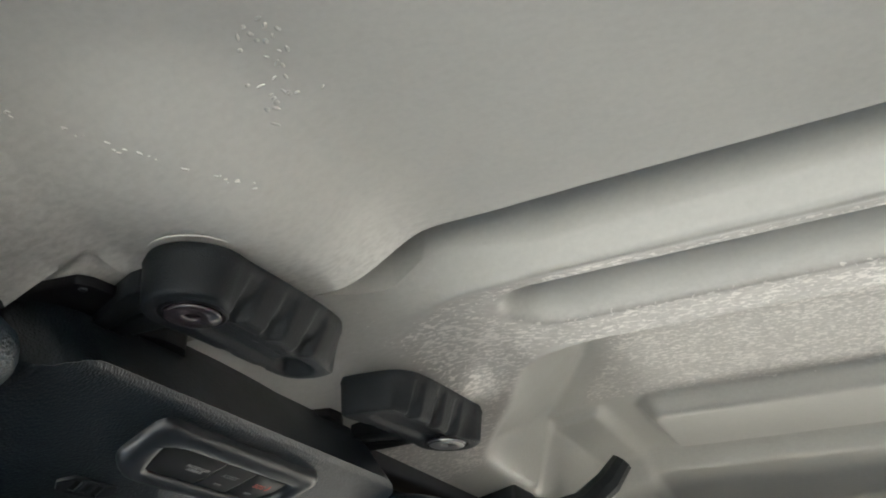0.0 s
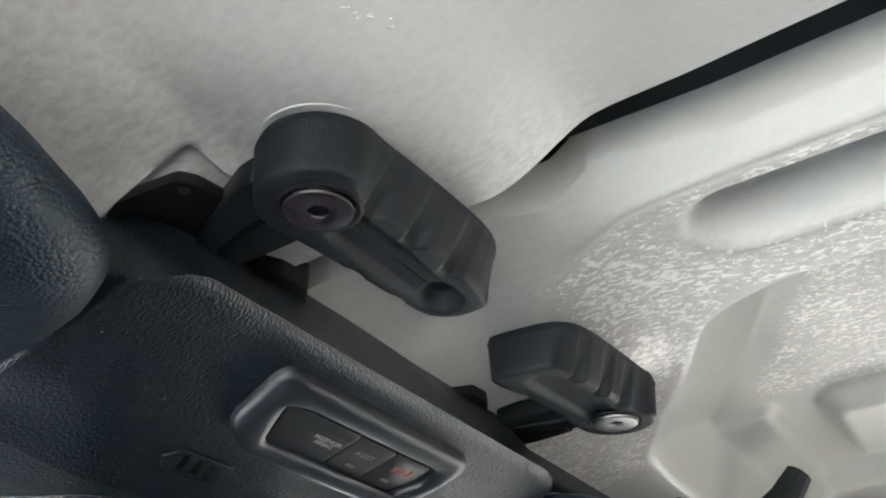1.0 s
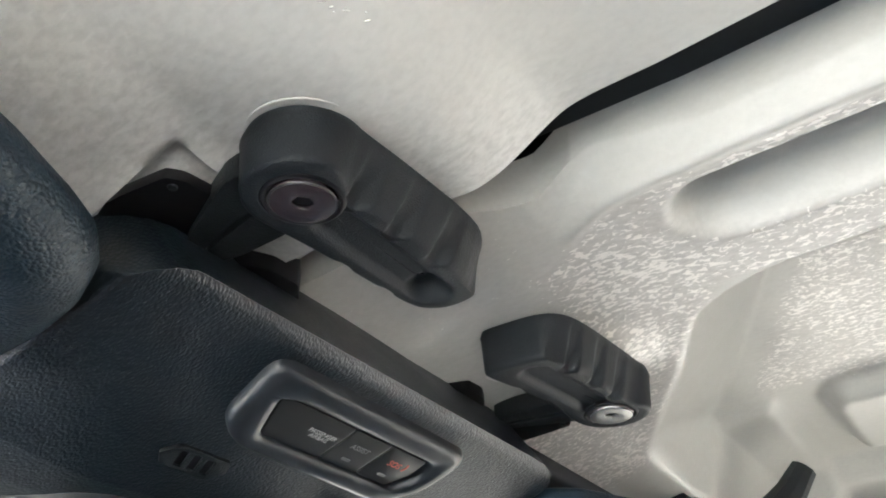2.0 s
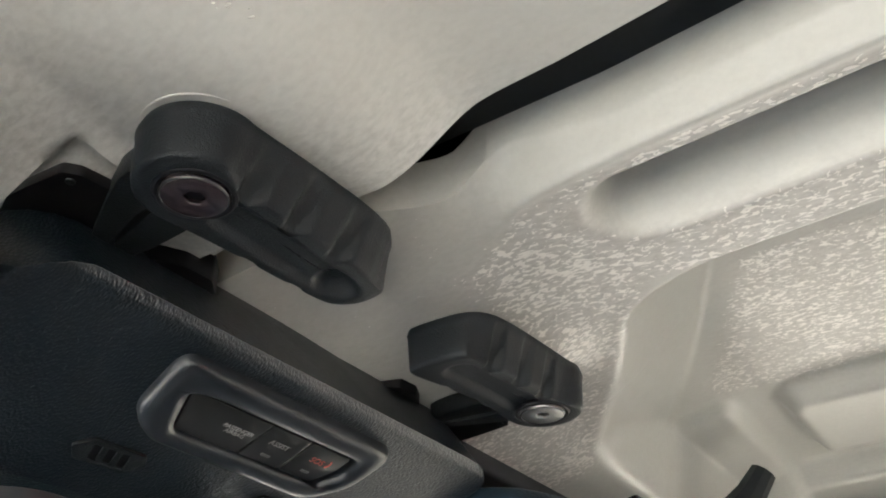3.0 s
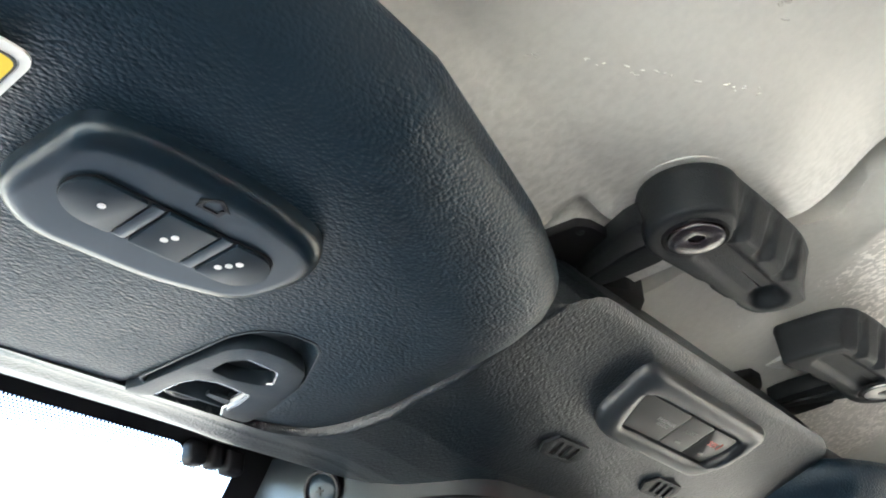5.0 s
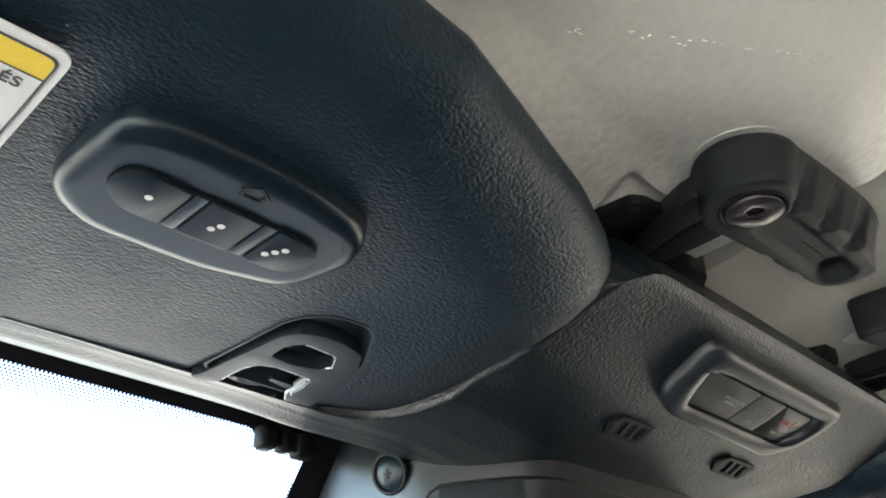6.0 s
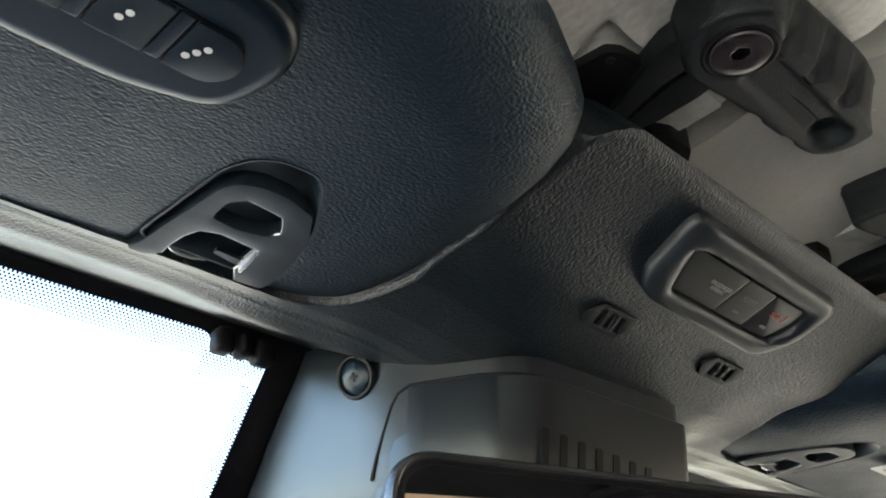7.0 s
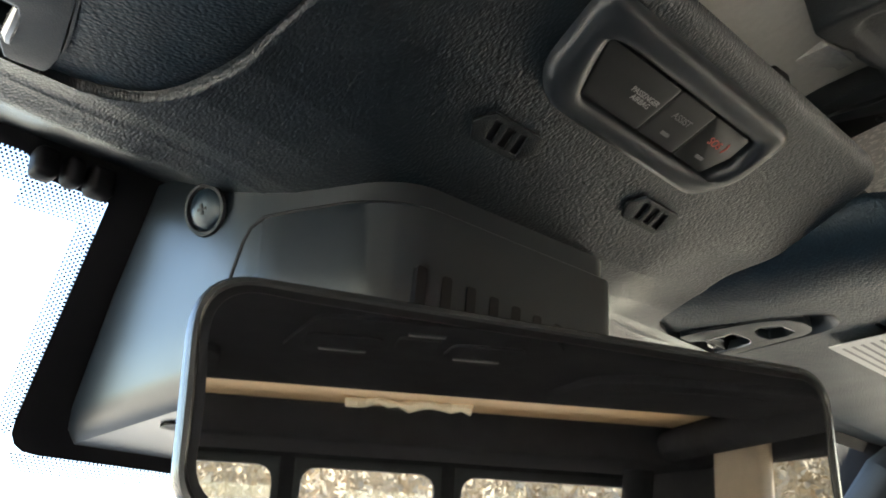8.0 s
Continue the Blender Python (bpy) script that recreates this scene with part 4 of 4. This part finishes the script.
# ---- warning labels ----
LV = down(-0.0575, 0.2925, VZ - 0.0030)
warning = thing("warning_label", LV.translation, "white and yellow warning label stuck on the visor", "label")
part("sheet", moved(plate(rounded([(-0.062, 0.040), (0.062, 0.040), (0.062, -0.040), (-0.062, -0.040)], 0.005, 5), [], 0.0, 0.0006), LV), M_LABEL, warning)
part("band", moved(plate(rounded([(-0.0595, 0.0365), (0.0595, 0.0365), (0.0595, 0.0285), (-0.0595, 0.0285)], [0.003, 0.003, 0.0003, 0.0003], 4), [], 0.0005, 0.0008), LV), M_YELLOW, warning, "yellow band")
rim_o = rounded([(-0.0600, 0.0370), (0.0600, 0.0370), (0.0600, -0.0370), (-0.0600, -0.0370)], 0.003, 4)
rim_i = rounded([(-0.0595, 0.0365), (0.0595, 0.0365), (0.0595, -0.0365), (-0.0595, -0.0365)], 0.003, 4)
part("rule", moved(plate(rim_o, [rim_i], 0.0005, 0.0009), LV), M_INK, warning)
part("rule", moved(plate([(-0.0595, 0.0286), (0.0595, 0.0286), (0.0595, 0.0281), (-0.0595, 0.0281)], [], 0.0005, 0.0009), LV), M_INK, warning)
letters("NÉS", 0.0052, LV @ Matrix.Translation((0.0520, 0.0240, 0.0008)), M_INK, "lettering", warning)
for row in range(4):
    part("text_line", moved(plate([(-0.055, 0.0160 - 0.011 * row), (0.0540, 0.0160 - 0.011 * row), (0.0540, 0.0138 - 0.011 * row), (-0.055, 0.0138 - 0.011 * row)], [], 0.0005, 0.0008), LV), M_PRINT, warning)

PV = down(0.652, 0.306, VZ - 0.0040)
notice = thing("warning_label", PV.translation, "white printed warning label stuck on the passenger visor", "label")
part("sheet", moved(plate(rounded([(-0.064, 0.030), (0.064, 0.030), (0.064, -0.030), (-0.064, -0.030)], 0.001, 3), [], 0.0, 0.0006), PV), M_LABEL, notice)
for row in range(10):
    y = -0.0255 + 0.0052 * row
    part("text_line", moved(plate([(-0.056, y), (0.056 - 0.012 * (row % 3), y), (0.056 - 0.012 * (row % 3), y + 0.0016), (-0.056, y + 0.0016)], [], 0.0005, 0.0008), PV), M_PRINT, notice)

# ---- camera and sensor cover behind the mirror ----


def glass_y(z):
    return GC.y + (GC.z - z) * math.tan(RAKE)


def cover_ring(z, inset, back, front=None):
    """The cover's outline at a height."""
    f = (1.55 - z) / 0.1
    xl = 0.242 + 0.002 * f
    yf = glass_y(z) - 0.006 if front is None else front
    pts = [(xl + inset, yf), (0.250 + inset * 0.8, 0.408 + 0.006 * f), (0.272 + inset * 0.5, 0.366 + back), (0.288, 0.3555 + back + inset * 0.6), (2 * CX - 0.292, 0.3515 + back + inset * 0.6),
           (2 * CX - 0.276 - inset * 0.5, 0.366 + back), (2 * CX - 0.250 - inset * 0.8, 0.408 + 0.006 * f), (2 * CX - xl - inset, yf)]
    return rounded(pts, [0.002, 0.05, 0.030, 0.014, 0.005, 0.030, 0.05, 0.002], 6)


def loft(levels):
    bm = bmesh.new()
    loops = [[bm.verts.new((x, y, z)) for x, y in ring] for ring, z in levels]
    for a, b in zip(loops, loops[1:]):
        k = len(a)
        for i in range(k):
            bm.faces.new((a[i], a[(i + 1) % k], b[(i + 1) % k], b[i]))
    bm.faces.new(loops[0]), bm.faces.new(loops[-1])
    return bm


cover = thing("sensor_cover", (CX, 0.42, 1.53), "grey satin plastic sensor cover against the windscreen", "sensor cover")
part("base", loft([(cover_ring(z, i, b), z) for z, i, b in ((1.552, 0, 0.0), (1.535, 0, 0.0), (1.512, 0.0, 0.003), (1.490, 0.001, 0.008), (1.470, 0.002, 0.012), (1.462, 0.004, 0.015), (1.457, 0.009, 0.020))]), M_COVER, cover, smooth=40)


def cap_ring(z, inset, back):
    """The cover's outline cut off at the slanting front seam."""
    ring, front = cover_ring(z, inset, back - 0.0022), 0.4085 + (1.5165 - z) * 0.42
    side = min((abs(y - front), CX - abs(x - CX)) for x, y in ring if y <= front)[1]
    return [(x, y) if y <= front else (side if x < CX else 2 * CX - side, front) for x, y in ring]


cap = part("cap", loft([(cap_ring(z, i, b), z) for z, i, b in ((1.5185, -0.0001, 0.0013), (1.5175, -0.0006, 0.0003), (1.490, 0.0004, 0.0026), (1.475, 0.0012, 0.00373), (1.466, 0.0026, 0.008))]), M_COVER, cover, "removable slotted cap", smooth=40)
FACE = Matrix.Translation((0.343, 0.3541, 1.4880)) @ Matrix.Rotation(radians(-2.16), 4, "Z") @ Matrix.Rotation(math.pi / 2 + 0.075, 4, "X")
for q in range(7):
    c = -0.0550 + 0.0119 * q
    top = 0.0072 - 0.06 * abs(c + 0.056)
    slot = rounded([(c - 0.0028, -0.016), (c + 0.0018, -0.016), (c + 0.0030, top), (c - 0.0016, top)], 0.0012, 3)
    # no opening: a flush black plate gives the slot's inner shade
    part("slot", moved(plate(slot, [], -0.0030, 0.0003), FACE), M_FRIT, cap, "vent slot painted black for its shade")
half = [(x, y, 1.5192) for x, y in cover_ring(1.5192, -0.0002, 0.0021) if y < 0.4035 and x < CX]
side = [(0.2503, 0.4232, 1.480), (0.2508, 0.4205, 1.490), (0.2513, 0.4170, 1.500), (0.2519, 0.4125, 1.511), (0.2528, 0.4090, 1.5165)]
left = side + half
part("seam", tube(left + [(2 * CX - x, y, z) for x, y, z in reversed(left)], 0.0008, 6), M_FRIT, cover, smooth=0)
n = Vector((-0.93, -0.22, -0.30)).normalized()
SC = Matrix.Translation(Vector((0.2460, 0.4300, 1.5290))) @ n.to_track_quat("Z", "Y").to_matrix().to_4x4()
screw = part("screw", moved(loft([(resample([(0.0088 * s * math.cos(2 * math.pi * k / 36), 0.0088 * s * math.sin(2 * math.pi * k / 36)) for k in range(36)], 36).tolist(), z) for s, z in ((1.0, -0.006), (1.0, 0.0002), (0.90, 0.0012), (0.70, 0.0022), (0.45, 0.0028), (0.2, 0.0030))]), SC), M_HOME, cover, "round dark screw cap")
# black ring painted in for the shade round the screw
part("recess_shade", moved(tube([(0.0094 * math.cos(2 * math.pi * k / 36), 0.0094 * math.sin(2 * math.pi * k / 36), 0.0012) for k in range(37)], 0.0012, 6), SC), M_FRIT, screw)
cross = bmesh.new()
box(-0.0022, 0.0022, -0.0006, 0.0006, 0.002, 0.0033, 0, cross), box(-0.0006, 0.0006, -0.0022, 0.0022, 0.002, 0.0034, 0, cross)
part("cross_slot", moved(cross, SC), M_FRIT, screw)
part("bottom_slot", moved(plate(rounded([(0.262, 0.470), (0.300, 0.470), (0.300, 0.480), (0.262, 0.480)], 0.004, 4), [], 1.4560, 1.4572), Matrix()), M_FRIT, cover)
harness = thing("wiring_clip", (0.215, 0.468, 1.553), "black plastic wiring clips beside the sensor cover", "clip")
for x, s in ((0.197, 1.0), (0.208, 0.8), (0.219, 1.1)):
    bm = box(x - 0.005 * s, x + 0.005 * s, 0.4640, 0.4745, 1.5425 - 0.003 * s, 1.552, 0.003)
    part("lug", bm, M_FRIT, harness)

# ---- rear-view mirror ----
MM = Matrix.Translation((0.3270, 0.3245, 1.4365)) @ Matrix.Rotation(radians(-17.8), 4, "Z") @ Matrix.Rotation(radians(94.0), 4, "X")
mirror = thing("rear_view_mirror", MM.translation, "slim rear-view mirror with a dark glossy rim", "mirror")
shape = resample(rounded([(-0.1250, -0.028), (-0.1265, 0.0352), (0.1200, 0.0370), (0.1195, -0.028), (0.110, -0.037), (-0.108, -0.037)], [0.02, 0.019, 0.017, 0.02, 0.02, 0.02], 8), 200)
core = ((-0.09, 0.0), (0.09, 0.0))
part("housing", moved(rings(shape, core, [(0.02, 0.4, -0.030), (0.012, 0, -0.026), (0.004, 0, -0.016), (0.001, 0, -0.006), (0.001, 0, -0.002)]), MM), M_TRIM, mirror)
part("rim", moved(rings(shape, core, [(0.002, 0, -0.004), (0, 0, -0.003), (0, 0, 0.0012), (0.0008, 0, 0.0026), (0.0022, 0, 0.0030), (0.0034, 0, 0.0022), (0.0040, 0, 0.0004)]), MM), M_RIM, mirror, "dark glossy rim")
part("gasket", moved(rings(shape, core, [(0.0030, 0, -0.001), (0.0032, 0, 0.0026), (0.0056, 0, 0.0030), (0.0062, 0, 0.0010)]), MM), M_FRIT, mirror)
part("glass", moved(rings(shape, core, [(0.0056, 0, -0.0005), (0.0056, 0, 0.0026), (0.0056, 0.9, 0.0026)]), MM), M_MIRROR, mirror, "reflecting glass", smooth=0)
part("arm", tube([MM @ Vector((0.01, 0.005, -0.024)), (0.345, 0.372, 1.455), (0.345, 0.395, 1.466)], [0.012, 0.010, 0.014], 14), M_TRIM, mirror)

# ---- rear of the cab, seen in the mirror ----
bar = thing("speaker_bar", (CX, -0.48, 1.60), "dark overhead speaker bar with a dome lamp cluster", "speaker bar")


def under_plate(name, outline, z0, z1, bevel, mat, parent, label=""):
    return part(name, plate(outline, [], z0, z1, bevel, 3), mat, parent, label)


under_plate("body", rounded([(CX - 0.66, -0.705), (CX + 0.66, -0.705), (CX + 0.66, -0.20), (CX + 0.30, -0.14), (CX - 0.30, -0.14), (CX - 0.66, -0.20)], 0.05), 1.590, 1.612, 0.008, M_DARK, bar)
lamp = under_plate("lamp_housing", rounded([(0.205, -0.40), (0.245, -0.215), (0.470, -0.215), (0.510, -0.30), (0.490, -0.40)], 0.03), 1.586, 1.592, 0.003, M_DARK, bar, "black dome lamp housing")
for x in (0.275, 0.425):
    under_plate("lens", rounded([(x - 0.042, -0.355), (x + 0.042, -0.355), (x + 0.038, -0.285), (x - 0.038, -0.285)], 0.016), 1.583, 1.587, 0.0015, M_DARK, lamp, "smoked lens")
    under_plate("lens_trim", rounded([(x - 0.026, -0.374), (x + 0.026, -0.374), (x + 0.026, -0.366), (x - 0.026, -0.366)], 0.002), 1.584, 1.587, 0.0005, M_BLACK, lamp, "grey trim strip")
under_plate("switch", rounded([(0.328, -0.335), (0.372, -0.335), (0.372, -0.275), (0.328, -0.275)], 0.008), 1.5835, 1.587, 0.001, M_DARK, lamp)
under_plate("lens_trim", rounded([(0.335, -0.262), (0.372, -0.262), (0.372, -0.252), (0.335, -0.252)], 0.002), 1.584, 1.587, 0.0005, M_BLACK, lamp, "grey trim strip")
for sx in (-1, 1):
    x = CX + sx * 0.37
    pod = under_plate("speaker_pod", rounded([(x - 0.15, -0.62), (x + 0.15, -0.62), (x + 0.17, -0.40), (x - 0.13, -0.40)], 0.06), 1.580, 1.592, 0.006, M_DARK, bar)
    under_plate("grille", rounded([(x - 0.11, -0.58), (x + 0.11, -0.58), (x + 0.12, -0.44), (x - 0.09, -0.44)], 0.05), 1.5785, 1.581, 0.001, M_DARK, pod, "fine black speaker grille")
rollbar = thing("roll_bar", (CX, -1.0, 1.55), "dark padded roll bars along the cab sides", "roll bar")
for sx in (-1, 1):
    part("side_bar", tube([(CX + sx * 0.63, -1.38, 1.1), (CX + sx * 0.63, -1.28, 1.58), (CX + sx * 0.63, -0.45, 1.60), (CX + sx * 0.65, 0.28, 1.585)], 0.035, 12), M_DARK, rollbar)
rng = random.Random(4)
pts = [(0.315 + 0.019 * k, -1.00 + rng.uniform(-0.012, 0.012), 1.612 + rng.uniform(-0.004, 0.003)) for k in range(13)]
tagged(part("torn_lining", tube(pts, [0.008 + rng.uniform(-0.004, 0.004) for _ in pts], 7), M_CLOTH), "crumpled cream strip of torn roof lining", "lining")

# ---- passenger's side ----
handle = thing("grab_handle", (0.98, 0.40, 1.50), "dark padded grab handle by the passenger post", "grab handle")
part("grip", tube([(1.00, 0.43, 1.545), (0.975, 0.45, 1.52), (0.97, 0.49, 1.47), (0.985, 0.54, 1.41), (1.01, 0.56, 1.38)], [0.016, 0.02, 0.022, 0.02, 0.016], 14), M_BLACK, handle)
hook = thing("roof_latch", (0.80, 0.225, 1.66), "black curved outer roof latch on the passenger side", "latch", "roof latches")
part("lever", tube([(0.70, 0.262, 1.592), (0.735, 0.250, 1.592), (0.762, 0.232, 1.602), (0.776, 0.212, 1.622), (0.782, 0.200, 1.640)], [0.010, 0.011, 0.012, 0.012, 0.010], 10), M_LEVER, hook)
part("foot", box(0.66, 0.73, 0.255, 0.29, 1.578, 1.604, 0.004), M_LEVER, hook)

# ---- outside ----
rng = np.random.default_rng(11)
hill_x, hill_y = np.linspace(-45, 45, 60), np.linspace(-34, -21, 14)
tagged(part("hillside", field(hill_x, hill_y, lambda x, y: 9.0 * step((-21 - y) / 12) + 0.8 * np.sin(x * 1.7 + y) + 0.6 * np.sin(x * 0.6), -0.5), M_WOOD), "brown wooded hillside far behind the car", "hillside", kind="structure")
stems = rng.uniform((-17, -20), (17, -13), (110, 2))
tall = rng.uniform(2.5, 6.5, 110)
co, fa = [], []
for (x, y), h in zip(stems, tall):
    for k in range(480):
        q = rng.uniform(0.08, 1)
        w = 0.2 + 0.9 * math.sin(q * 2.6)
        c = np.array([x + rng.normal() * w * 0.6, y + rng.normal() * w * 0.6, h * q])
        t = rng.normal(size=(3, 3)) * 0.07
        fa.append((len(co), len(co) + 1, len(co) + 2))
        co += (c + t).tolist()
    for k in range(3):
        lean = rng.normal(size=2) * 0.5
        i = len(co)
        co += [[x - 0.05, y, 0], [x + 0.05, y, 0], [x + lean[0], y + lean[1], h]]
        fa.append((i, i + 1, i + 2))
me = bpy.data.meshes.new("woods")
me.from_pydata(co, [], fa)
bm = bmesh.new()
bm.from_mesh(me)
bpy.data.meshes.remove(me)
tagged(part("woods", bm, M_WOOD, None, smooth=0), "dry brown brush and trees behind the car", "woods", kind="stuff")
car = thing("parked_car", (1.4, -9, 0), "distant red parked car behind the cab", "car")
part("body", box(0.9, 2.7, -11, -7.4, 0.35, 0.95, 0.12), M_CAR, car)
part("cabin", box(1.0, 2.6, -10.4, -8.2, 0.9, 1.55, 0.2), M_CAR, car)
for x in (0.95, 2.65):
    for y in (-10.2, -8.1):
        part("wheel", moved(disc(0, 0, 0.33, -0.1, 0.1, 0.03, 24), Matrix.Translation((x, y, 0.33)) @ Matrix.Rotation(math.pi / 2, 4, "Y")), M_BLACK, car)
